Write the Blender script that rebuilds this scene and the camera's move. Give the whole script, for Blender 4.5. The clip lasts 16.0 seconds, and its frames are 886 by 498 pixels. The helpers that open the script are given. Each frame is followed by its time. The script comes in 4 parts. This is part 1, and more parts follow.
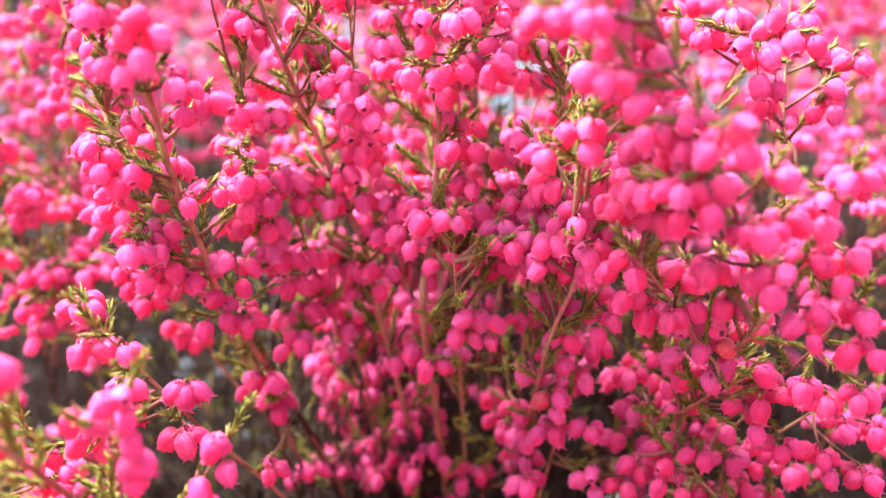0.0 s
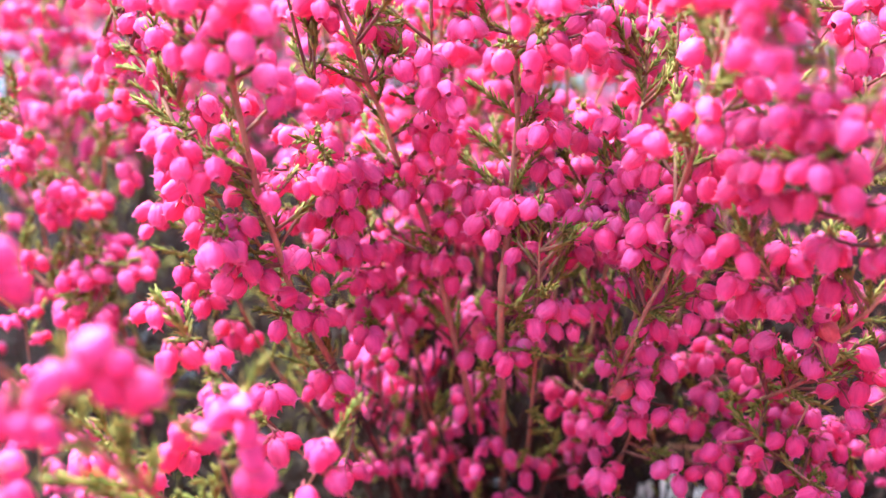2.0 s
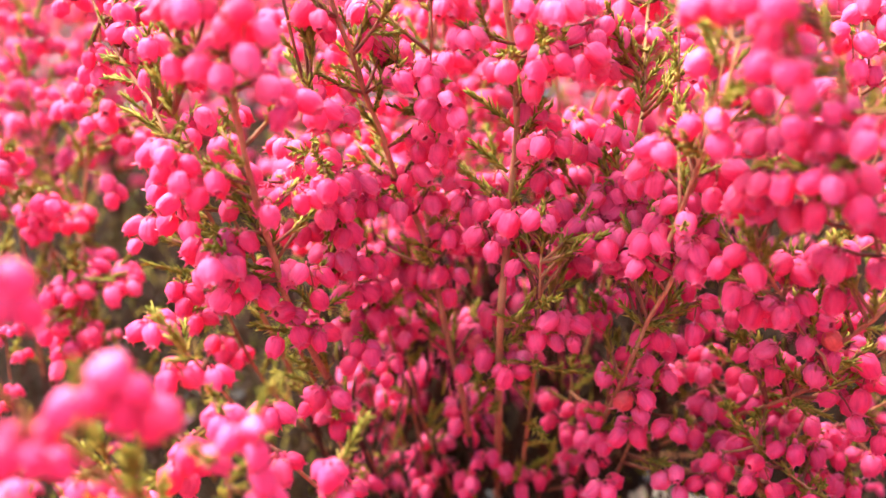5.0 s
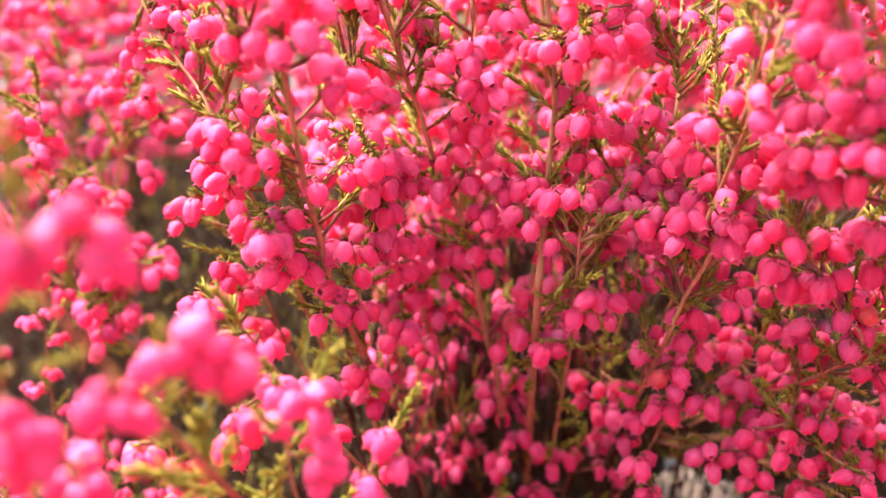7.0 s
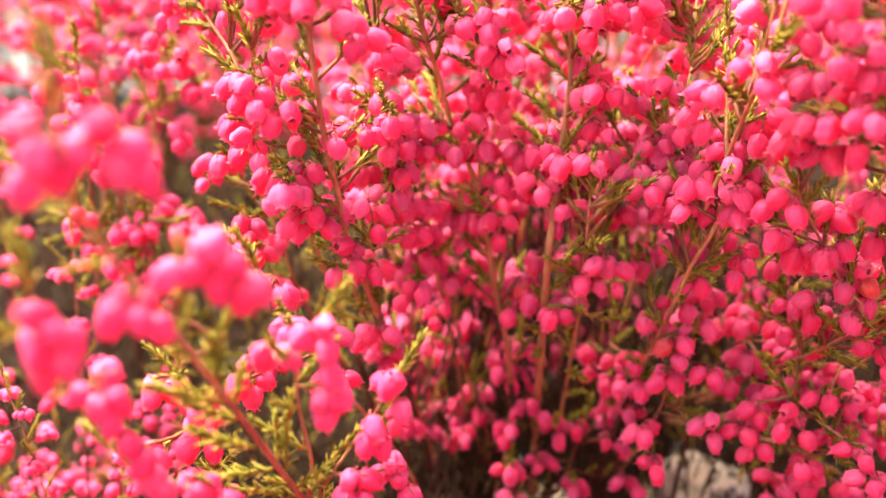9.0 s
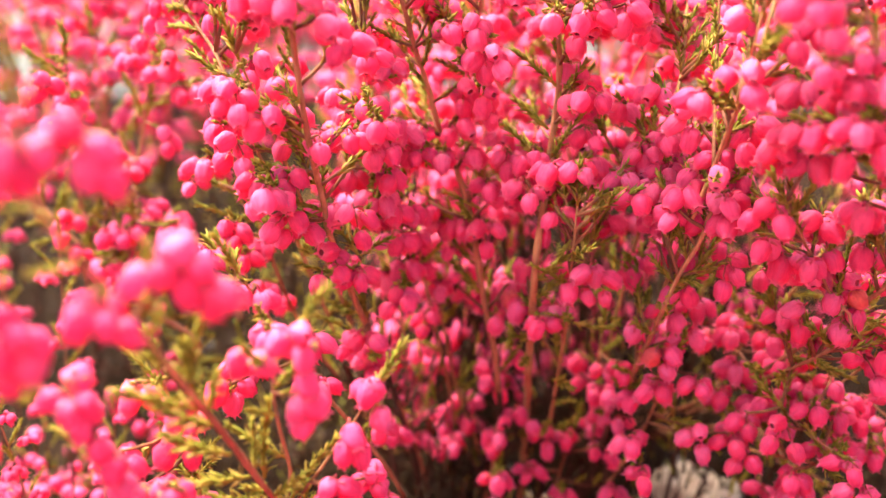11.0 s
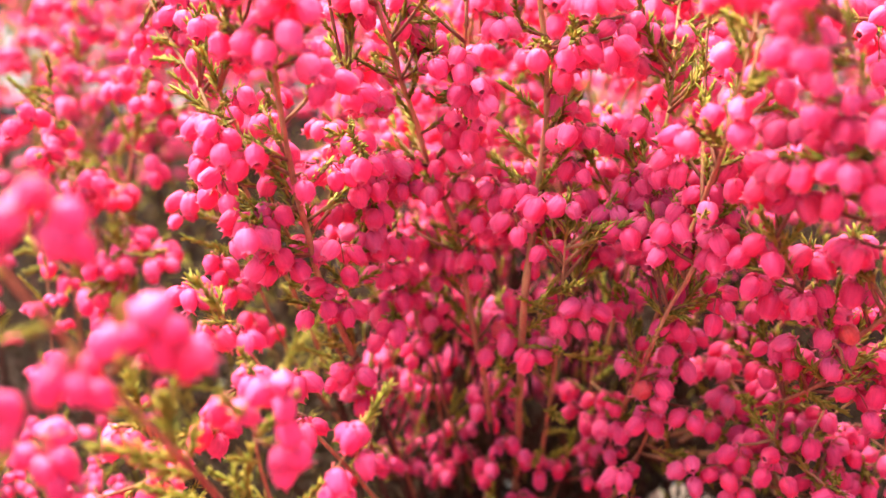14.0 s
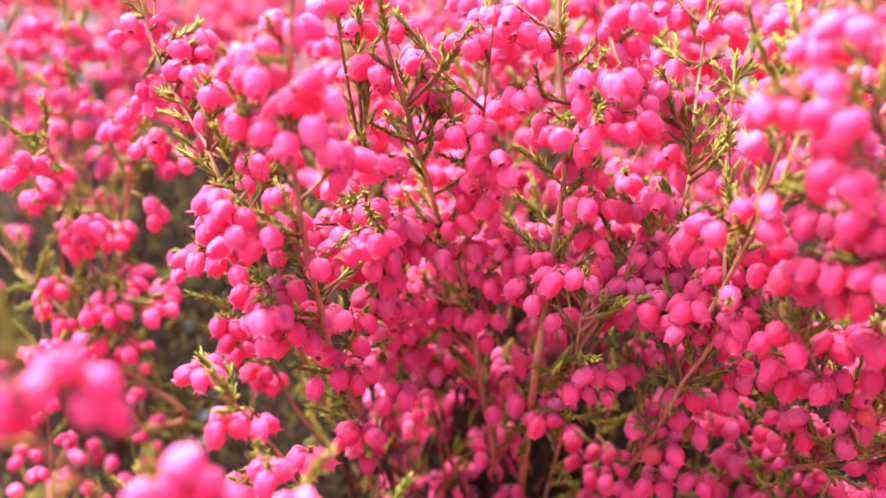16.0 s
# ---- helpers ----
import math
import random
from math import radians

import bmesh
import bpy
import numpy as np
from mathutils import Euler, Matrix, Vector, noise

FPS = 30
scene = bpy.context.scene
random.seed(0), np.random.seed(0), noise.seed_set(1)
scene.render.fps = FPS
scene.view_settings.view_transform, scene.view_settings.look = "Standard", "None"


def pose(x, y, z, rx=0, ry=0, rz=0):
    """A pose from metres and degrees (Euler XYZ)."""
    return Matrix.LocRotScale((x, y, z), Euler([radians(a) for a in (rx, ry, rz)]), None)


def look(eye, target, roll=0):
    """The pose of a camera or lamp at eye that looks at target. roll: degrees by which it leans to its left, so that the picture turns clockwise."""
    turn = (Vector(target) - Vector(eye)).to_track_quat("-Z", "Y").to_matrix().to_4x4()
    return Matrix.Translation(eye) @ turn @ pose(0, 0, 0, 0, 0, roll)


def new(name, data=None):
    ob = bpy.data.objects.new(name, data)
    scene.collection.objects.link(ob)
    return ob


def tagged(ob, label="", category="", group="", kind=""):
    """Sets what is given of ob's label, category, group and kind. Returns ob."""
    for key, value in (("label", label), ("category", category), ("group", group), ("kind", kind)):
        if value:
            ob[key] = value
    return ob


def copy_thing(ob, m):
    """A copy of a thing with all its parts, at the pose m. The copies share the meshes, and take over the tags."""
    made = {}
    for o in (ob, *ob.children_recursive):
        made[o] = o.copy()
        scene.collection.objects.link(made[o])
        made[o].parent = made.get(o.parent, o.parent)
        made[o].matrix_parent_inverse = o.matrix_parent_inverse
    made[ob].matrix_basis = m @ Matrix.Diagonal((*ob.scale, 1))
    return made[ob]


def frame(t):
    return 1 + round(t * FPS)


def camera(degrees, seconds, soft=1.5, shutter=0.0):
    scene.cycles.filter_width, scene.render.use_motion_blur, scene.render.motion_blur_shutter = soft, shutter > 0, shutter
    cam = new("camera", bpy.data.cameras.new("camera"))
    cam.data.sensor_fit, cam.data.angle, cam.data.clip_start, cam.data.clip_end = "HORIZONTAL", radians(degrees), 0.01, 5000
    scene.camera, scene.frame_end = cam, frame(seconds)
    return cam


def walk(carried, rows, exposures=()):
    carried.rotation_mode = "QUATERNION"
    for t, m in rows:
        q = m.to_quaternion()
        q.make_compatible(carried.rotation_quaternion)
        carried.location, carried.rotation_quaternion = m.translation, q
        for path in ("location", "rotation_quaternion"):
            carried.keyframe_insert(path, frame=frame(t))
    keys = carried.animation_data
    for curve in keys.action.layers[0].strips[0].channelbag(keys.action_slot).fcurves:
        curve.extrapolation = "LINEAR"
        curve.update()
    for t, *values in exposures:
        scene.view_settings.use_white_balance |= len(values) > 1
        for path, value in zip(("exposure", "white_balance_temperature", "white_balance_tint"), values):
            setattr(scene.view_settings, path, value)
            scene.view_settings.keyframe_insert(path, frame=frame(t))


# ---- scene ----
cam = camera(53.3, 16.0, soft=1.5)
# a phone's small lens, a hand's width from the flowers
cam.data.dof.use_dof, cam.data.dof.focus_distance, cam.data.dof.aperture_fstop = True, 0.122, 13.5
METRES, EYE, TILT, LEAN, TURN = 0.085, 0.135, -18.0, 0.0, 0.0
EXPOSURES = [(0.0, 2.73, 4946, -0.5), (0.5, 2.73, 5584, -0.5), (1.0, 2.73, 5049, -0.5), (1.5, 2.7, 4560, -0.5), (2.0, 2.65, 4343, -0.5), (2.5, 2.65, 4727, -0.5), (3.0, 2.65, 5652, 0.5), (3.5, 2.61, 5617, 1.5), (4.0, 2.61, 5754, 1.7), (6.5, 2.61, 6302, 3.5), (7.0, 2.61, 6256, 3.5), (7.5, 2.68, 6821, 3.5), (8.0, 2.76, 7524, 3.5), (8.5, 2.76, 8002, 3.5), (9.0, 2.76, 7240, 3.5), (9.5, 2.7, 6346, 3.5), (12.0, 2.76, 7381, 3.5), (13.0, 2.76, 7345, 2.5), (14.5, 2.61, 6165, 2.5), (15.0, 2.61, 6539, 2.5), (15.5, 2.61, 6661, 3.5), (16.0, 2.59, 5514, 3.5)]
ROWS = [
    (0.0, 0.0, 0.0, 0.0, 0.0, 0.0, 0.0),
    (0.5, -0.0543, 0.0536, -0.0148, -0.69, -0.44, 0.48),
    (1.0, -0.0783, 0.0627, -0.007, -1.36, -0.83, 1.0),
    (1.5, -0.1233, 0.0506, 0.0171, -2.11, -0.93, 1.4),
    (2.0, -0.2124, 0.0645, 0.0094, -2.84, -0.95, 1.58),
    (2.5, -0.2641, 0.0608, 0.0225, -3.59, -0.96, 1.53),
    (3.0, -0.2622, 0.0459, 0.0309, -4.17, -0.9, 1.58),
    (3.5, -0.2656, 0.063, 0.02, -4.55, -0.87, 1.62),
    (4.0, -0.2653, 0.0924, 0.0147, -4.81, -0.78, 1.77),
    (6.5, -0.3011, 0.0705, 0.0311, -5.22, -0.59, 2.37),
    (7.0, -0.3381, 0.0685, -0.0103, -5.07, -0.63, 2.27),
    (7.5, -0.3388, 0.0644, -0.052, -4.63, -0.57, 2.04),
    (8.0, -0.3238, 0.055, -0.091, -4.08, -0.57, 1.61),
    (8.5, -0.3008, 0.0404, -0.1233, -3.47, -0.58, 1.04),
    (9.0, -0.3159, 0.0152, -0.0829, -3.15, -0.4, 0.15),
    (9.5, -0.3029, 0.0235, -0.0745, -2.95, -0.24, -0.26),
    (12.0, -0.2813, 0.0297, -0.0901, -2.96, 0.18, -0.4),
    (12.5, -0.2788, 0.03, -0.0922, -2.94, 0.26, -0.35),
    (13.0, -0.2813, 0.0388, -0.0835, -2.87, 0.26, -0.26),
    (13.5, -0.255, 0.0235, -0.0555, -2.89, 0.35, -0.05),
    (14.0, -0.2626, 0.04, -0.0293, -2.92, 0.24, -0.03),
    (14.5, -0.26, 0.0274, 0.0131, -3.0, 0.06, -0.13),
    (15.0, -0.2567, 0.0484, 0.029, -3.27, -0.48, -0.29),
    (15.5, -0.2766, 0.0621, 0.0751, -3.91, -1.28, -0.82),
    (16.0, -0.327, 0.0773, 0.1439, -4.52, -2.01, -0.8),
]
walk(cam, [(t, pose(0, 0, EYE, TILT, LEAN, TURN) @ pose(METRES * x, METRES * y, METRES * z, 90 + pitch, roll, yaw)) for t, x, y, z, yaw, pitch, roll in ROWS], EXPOSURES)

# ---- world and sun: bright hazy daylight from above and behind the bed ----
world = bpy.data.worlds.new("sky")
scene.world = world
world.use_nodes = True
sky = world.node_tree.nodes.new("ShaderNodeTexSky")
sky.sky_type, sky.sun_disc = "NISHITA", False
sky.sun_elevation, sky.sun_rotation = radians(62), radians(-58)
sky.dust_density, sky.air_density = 5.0, 1.0
world.node_tree.links.new(sky.outputs[0], world.node_tree.nodes["Background"].inputs[0])
world.node_tree.nodes["Background"].inputs[1].default_value = 0.105
sun = new("sun", bpy.data.lights.new("sun", "SUN"))
sun.data.energy, sun.data.angle, sun.data.color = 4.0, radians(40), (1.0, 0.95, 0.9)
sun.matrix_world = look((-0.4, 0.25, 0.88), (0, 0, 0))


# ---- materials ----
def material(name, build):
    m = bpy.data.materials.new(name)
    m.use_nodes = True
    t = m.node_tree
    build(t, t.nodes["Principled BSDF"], t.nodes["Material Output"])
    return m


def node(t, kind, **values):
    n = t.nodes.new(kind)
    for key, value in values.items():
        n.inputs[key.replace("_", " ")].default_value = value
    return n


def ramp(t, fac, stops):
    r = t.nodes.new("ShaderNodeValToRGB")
    while len(r.color_ramp.elements) < len(stops):
        r.color_ramp.elements.new(0.5)
    for e, (at, colour) in zip(r.color_ramp.elements, stops):
        e.position, e.color = at, (*colour, 1)
    t.links.new(fac, r.inputs[0])
    return r.outputs[0]


def mix(t, kind, fac, a, b):
    m = t.nodes.new("ShaderNodeMix")
    m.data_type, m.blend_type = "RGBA", kind
    for socket, value in ((m.inputs[0], fac), (m.inputs[6], a), (m.inputs[7], b)):
        if isinstance(value, bpy.types.NodeSocket):
            t.links.new(value, socket)
        else:
            socket.default_value = value if isinstance(value, float) else (*value, 1)
    return m.outputs[2]


def bump(t, p, height, strength, distance):
    b = node(t, "ShaderNodeBump", Strength=strength, Distance=distance)
    t.links.new(height, b.inputs["Height"])
    t.links.new(b.outputs[0], p.inputs["Normal"])


def thin(t, p, out, colour, share):
    """A leaf or petal that lets some of the light through."""
    glow = node(t, "ShaderNodeBsdfTranslucent")
    deep = node(t, "ShaderNodeGamma", Gamma=1.22)
    t.links.new(colour, deep.inputs["Color"])
    t.links.new(deep.outputs[0], glow.inputs["Color"])
    m = node(t, "ShaderNodeMixShader", Fac=share)
    t.links.new(p.outputs[0], m.inputs[1])
    t.links.new(glow.outputs[0], m.inputs[2])
    t.links.new(m.outputs[0], out.inputs["Surface"])


def petal(stops, share=0.4, spots=0.25, joined=False):
    def build(t, p, out):
        where = node(t, "ShaderNodeTexCoord")
        one = node(t, "ShaderNodeObjectInfo")
        grain = node(t, "ShaderNodeTexNoise", Scale=900.0, Detail=4.0, Roughness=0.6)
        vein = node(t, "ShaderNodeTexNoise", Scale=2600.0, Detail=2.0)
        squash = node(t, "ShaderNodeMapping", Scale=(1.0, 1.0, 0.12))
        t.links.new(where.outputs["Object"], squash.inputs[0])
        t.links.new(squash.outputs[0], vein.inputs["Vector"])
        t.links.new(where.outputs["Object"], grain.inputs["Vector"])
        piece = node(t, "ShaderNodeNewGeometry")
        base = ramp(t, piece.outputs["Random Per Island"] if joined else one.outputs["Random"], stops)
        mottled = mix(t, "MULTIPLY", spots, base, ramp(t, grain.outputs[0], [(0.35, (0.7, 0.5, 0.62)), (0.65, (1, 1, 1))]))
        veined = mix(t, "MULTIPLY", 0.35, mottled, ramp(t, vein.outputs[0], [(0.38, (0.75, 0.45, 0.6)), (0.56, (1, 1, 1))]))
        if not joined:
            # the lobes round the mouth are paler
            xyz = node(t, "ShaderNodeSeparateXYZ")
            t.links.new(where.outputs["Object"], xyz.inputs[0])
            along = node(t, "ShaderNodeMapRange", From_Min=-0.0027, From_Max=-0.0034)
            t.links.new(xyz.outputs["Z"], along.inputs["Value"])
            share_of = node(t, "ShaderNodeMath")
            share_of.operation = "MULTIPLY"
            share_of.inputs[1].default_value = 0.5
            t.links.new(along.outputs[0], share_of.inputs[0])
            veined = mix(t, "MIX", share_of.outputs[0], veined, (0.93, 0.3, 0.42))
        t.links.new(veined, p.inputs["Base Color"])
        gloss = node(t, "ShaderNodeMapRange", To_Min=0.5, To_Max=0.72)
        t.links.new(grain.outputs[0], gloss.inputs["Value"])
        t.links.new(gloss.outputs[0], p.inputs["Roughness"])
        p.inputs["Specular IOR Level"].default_value = 0.4
        p.inputs["Sheen Weight"].default_value = 0.1
        p.inputs["Sheen Roughness"].default_value = 0.45
        p.inputs["Sheen Tint"].default_value = (1.0, 0.7, 0.75, 1)
        bump(t, p, vein.outputs[0], 0.5, 0.0004)
        thin(t, p, out, veined, share)
    return build


PINKS = [(0.0, (0.9, 0.06, 0.2)), (0.25, (0.92, 0.082, 0.26)), (0.55, (0.94, 0.113, 0.312)), (0.85, (0.95, 0.18, 0.39)), (1.0, (0.92, 0.071, 0.208))]
PETAL = material("heather_petal", petal(PINKS, 0.5))
BED_PETAL = material("heather_petal_of_the_bed", petal(PINKS, 0.42, 0.25, True))
FADED = material("faded_petal", petal([(0.0, (0.88, 0.13, 0.15)), (0.5, (0.9, 0.19, 0.17)), (1.0, (0.88, 0.15, 0.1))], 0.45, 0.6))
PINKGREEN = material("sepal", petal([(0.0, (0.82, 0.08, 0.17)), (0.5, (0.85, 0.08, 0.21)), (1.0, (0.66, 0.17, 0.12))], 0.4, 0.4))


def anther(t, p, out):
    p.inputs["Base Color"].default_value = (0.2, 0.015, 0.035, 1)
    p.inputs["Roughness"].default_value = 0.7


ANTHER = material("anther", anther)


def needle(stops, share):
    def build(t, p, out):
        where, one = node(t, "ShaderNodeTexCoord"), node(t, "ShaderNodeNewGeometry")
        grain = node(t, "ShaderNodeTexNoise", Scale=700.0, Detail=3.0)
        t.links.new(where.outputs["Object"], grain.inputs["Vector"])
        base = ramp(t, one.outputs["Random Per Island"], stops)
        colour = mix(t, "MULTIPLY", 0.6, base, ramp(t, grain.outputs[0], [(0.3, (0.5, 0.55, 0.4)), (0.7, (1, 1, 1))]))
        t.links.new(colour, p.inputs["Base Color"])
        p.inputs["Roughness"].default_value = 0.65
        p.inputs["Specular IOR Level"].default_value = 0.2
        thin(t, p, out, colour, share)
    return build


LEAF = material("needle_leaf", needle([(0.0, (0.24, 0.21, 0.025)), (0.4, (0.4, 0.33, 0.045)), (0.75, (0.56, 0.42, 0.08)), (1.0, (0.54, 0.28, 0.1))], 0.42))
# dry needles taken down to near black: the plant's inner shade is in this colour
SHADED_DRYLEAF = material("shaded_dry_needle_leaf", needle([(0.0, (0.03, 0.01, 0.004)), (0.5, (0.045, 0.018, 0.006)), (1.0, (0.055, 0.03, 0.008))], 0.1))


def bark(stops):
    def build(t, p, out):
        where = node(t, "ShaderNodeTexCoord")
        big = node(t, "ShaderNodeTexNoise", Scale=90.0, Detail=3.0)
        fine = node(t, "ShaderNodeTexNoise", Scale=1500.0, Detail=5.0, Roughness=0.7)
        squash = node(t, "ShaderNodeMapping", Scale=(1.0, 1.0, 0.2))
        t.links.new(where.outputs["Object"], big.inputs["Vector"])
        t.links.new(where.outputs["Object"], squash.inputs[0])
        t.links.new(squash.outputs[0], fine.inputs["Vector"])
        colour = mix(t, "MULTIPLY", 0.6, ramp(t, big.outputs[0], stops), ramp(t, fine.outputs[0], [(0.35, (0.45, 0.35, 0.3)), (0.6, (1, 1, 1))]))
        t.links.new(colour, p.inputs["Base Color"])
        p.inputs["Roughness"].default_value = 0.75
        p.inputs["Specular IOR Level"].default_value = 0.2
        bump(t, p, fine.outputs[0], 0.6, 0.0003)
    return build


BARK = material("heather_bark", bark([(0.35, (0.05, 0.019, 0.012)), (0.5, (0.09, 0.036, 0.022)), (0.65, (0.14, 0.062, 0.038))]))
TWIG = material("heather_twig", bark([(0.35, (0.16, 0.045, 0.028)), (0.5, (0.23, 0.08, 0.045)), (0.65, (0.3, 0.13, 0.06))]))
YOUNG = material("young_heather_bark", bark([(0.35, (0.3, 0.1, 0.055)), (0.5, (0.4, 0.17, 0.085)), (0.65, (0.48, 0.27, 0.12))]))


def soil(t, p, out):
    where = node(t, "ShaderNodeTexCoord")
    clod = node(t, "ShaderNodeTexNoise", Scale=60.0, Detail=8.0, Roughness=0.7)
    crumb = node(t, "ShaderNodeTexVoronoi", Scale=320.0)
    for n in (clod, crumb):
        t.links.new(where.outputs["Object"], n.inputs["Vector"])
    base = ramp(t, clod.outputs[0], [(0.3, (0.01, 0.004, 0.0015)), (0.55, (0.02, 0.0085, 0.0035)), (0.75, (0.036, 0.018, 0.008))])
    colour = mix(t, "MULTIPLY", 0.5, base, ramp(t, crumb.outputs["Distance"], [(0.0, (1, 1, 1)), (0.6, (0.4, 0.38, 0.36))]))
    t.links.new(colour, p.inputs["Base Color"])
    p.inputs["Roughness"].default_value = 1.0
    p.inputs["Specular IOR Level"].default_value = 0.1
    bump(t, p, clod.outputs[0], 0.9, 0.004)


SOIL = material("dark_soil", soil)


def mineral(stops, scale):
    def build(t, p, out):
        where = node(t, "ShaderNodeTexCoord")
        big = node(t, "ShaderNodeTexNoise", Scale=scale, Detail=6.0, Roughness=0.65)
        fine = node(t, "ShaderNodeTexNoise", Scale=scale * 9, Detail=4.0, Roughness=0.7)
        for n in (big, fine):
            t.links.new(where.outputs["Object"], n.inputs["Vector"])
        colour = mix(t, "MULTIPLY", 0.5, ramp(t, big.outputs[0], stops), ramp(t, fine.outputs[0], [(0.35, (0.55, 0.5, 0.45)), (0.6, (1, 1, 1))]))
        t.links.new(colour, p.inputs["Base Color"])
        p.inputs["Roughness"].default_value = 0.8
        bump(t, p, fine.outputs[0], 0.5, 0.0006)
    return build


STONE = material("pale_limestone", mineral([(0.3, (0.42, 0.3, 0.2)), (0.5, (0.66, 0.52, 0.38)), (0.7, (0.8, 0.72, 0.6))], 90.0))
PEBBLE = material("grey_pebble", mineral([(0.3, (0.12, 0.11, 0.105)), (0.5, (0.22, 0.21, 0.2)), (0.7, (0.4, 0.39, 0.37))], 160.0))
PAVING = material("grey_paving", mineral([(0.3, (0.035, 0.036, 0.038)), (0.55, (0.055, 0.057, 0.06)), (0.75, (0.08, 0.082, 0.086))], 14.0))

DARKWALL = material("dark_render", mineral([(0.3, (0.05, 0.055, 0.065)), (0.55, (0.08, 0.085, 0.1)), (0.75, (0.12, 0.125, 0.14))], 10.0))
BOUNCEWALL = material("pale_bounce_wall", mineral([(0.3, (0.3, 0.3, 0.3)), (0.55, (0.42, 0.42, 0.41)), (0.75, (0.5, 0.5, 0.49))], 10.0))


# ---- meshes ----
MM = 0.001
UP = Vector((0, 0, 1))


def mesh_of(bm, name, *mats):
    bmesh.ops.recalc_face_normals(bm, faces=bm.faces)
    me = bpy.data.meshes.new(name)
    bm.to_mesh(me)
    bm.free()
    for m in mats:
        me.materials.append(m)
    for f in me.polygons:
        f.use_smooth = True
    return me


def part(name, me, parent, m=None, label="", kind=""):
    """One mesh object under a thing or a part, at the local pose m."""
    ob = new(name, me)
    ob.parent = parent
    if m is not None:
        ob.matrix_basis = m
    return tagged(ob, label, kind=kind)


def rings(bm, rows, close_first=False, close_last=False, material_index=0):
    """Skins neighbouring rings of points; a ring may be closed to a point."""
    made = [[bm.verts.new(p) for p in row] for row in rows]
    n = len(rows[0])
    for a, b in zip(made, made[1:]):
        for k in range(n):
            bm.faces.new((a[k], a[(k + 1) % n], b[(k + 1) % n], b[k])).material_index = material_index
    for row, wanted in ((made[0], close_first), (made[-1], close_last)):
        if wanted:
            tip = bm.verts.new(sum((v.co for v in row), Vector()) / n)
            for k in range(n):
                bm.faces.new((row[k], row[(k + 1) % n], tip)).material_index = material_index


def tube(bm, path, radii, sides=6, tip=True, material_index=0):
    """A tapered round branch along a path."""
    rows = []
    for i, p in enumerate(path):
        way = (path[min(i + 1, len(path) - 1)] - path[max(i - 1, 0)]).normalized()
        side = way.cross(Vector((0.37, 0.93, 0.11))).normalized()
        other = way.cross(side)
        rows.append([p + radii[i] * (math.cos(a) * side + math.sin(a) * other) for a in (2 * math.pi * k / sides for k in range(sides))])
    rings(bm, rows, tip, tip, material_index)


def smooth_path(points, step):
    """Catmull-Rom points through the given ones, about a step apart."""
    pts = [points[0] * 2 - points[1], *points, points[-1] * 2 - points[-2]]
    out = []
    for a, b, c, d in zip(pts, pts[1:], pts[2:], pts[3:]):
        n = max(1, int((c - b).length / step))
        for k in range(n):
            t = k / n
            out.append(0.5 * (2 * b + (c - a) * t + (2 * a - 5 * b + 4 * c - d) * t * t + (3 * b - a - 3 * c + d) * t ** 3))
    out.append(points[-1].copy())
    return out


def bell_mesh(rng, length, width, sides=16, lobe=1.0, name="bell_flower", mat=PETAL, with_stalk=False, crumple=1.0):
    """A nodding urn-shaped heather bell: it hangs from the origin along -z; soft ribs, uneven sides and four ragged lobes round a pinched mouth."""
    bm = bmesh.new()
    profile = [(0.0, 0.25), (0.03, 0.48), (0.09, 0.72), (0.19, 0.9), (0.32, 1.0), (0.48, 1.01), (0.63, 0.94), (0.76, 0.8), (0.85, 0.63), (0.9, 0.5)]
    skew, bend, seed = rng.uniform(0, 6.28), rng.uniform(0.02, 0.14), rng.uniform(0, 50)
    lobes = [lobe * rng.uniform(0.55, 1.45) for _ in range(4)]
    if sides < 14:
        profile = profile[::2] + profile[-1:]
    rows = []

    def ring(at, r, flare=0.0, drop=0.0, rough=1.0):
        row = []
        for k in range(sides):
            a = 2 * math.pi * k / sides
            four = math.cos(4 * a)
            tip = max(0, four) ** 1.5 * lobes[int((a + math.pi / 4) / (math.pi / 2)) % 4]
            dent = noise.noise(Vector((1.6 * math.cos(a), 1.6 * math.sin(a), 3.2 * at + seed)))
            dent += 0.45 * noise.noise(Vector((3.4 * math.cos(a), 3.4 * math.sin(a), 5.0 * at + seed)))
            rr = width / 2 * (r * (1 + 0.1 * four * (0.35 + at) * (1 - at) + 0.05 * four * at + 0.03 * math.cos(8 * a) + 0.06 * math.cos(a + skew) + 0.13 * crumple * rough * dent) + flare * tip)
            z = -length * (at + drop * tip + 0.025 * crumple * dent)
            off = bend * length * (at ** 2)
            row.append(Vector((rr * math.cos(a) + off * math.cos(skew), rr * math.sin(a) + off * math.sin(skew), z)))
        return row
    for at, r in profile:
        rows.append(ring(at, r))
    rows.append(ring(0.925, 0.45, 0.18, 0.04))
    rows.append(ring(0.94, 0.46, 0.36, 0.1))
    rows.append(ring(0.925, 0.37, 0.2, 0.08))
    rows.append(ring(0.89, 0.34))
    rows.append(ring(0.8, 0.4, 0, 0, 0.3))
    rings(bm, rows, True, False)
    rings(bm, [ring(0.82, 0.39, 0, 0, 0.3), ring(0.8, 0.15, 0, 0, 0.3)], False, True, 1)
    if with_stalk:
        sepals(bm, rng, length, width, 2)
    return mesh_of(bm, name, mat, ANTHER, PINKGREEN)


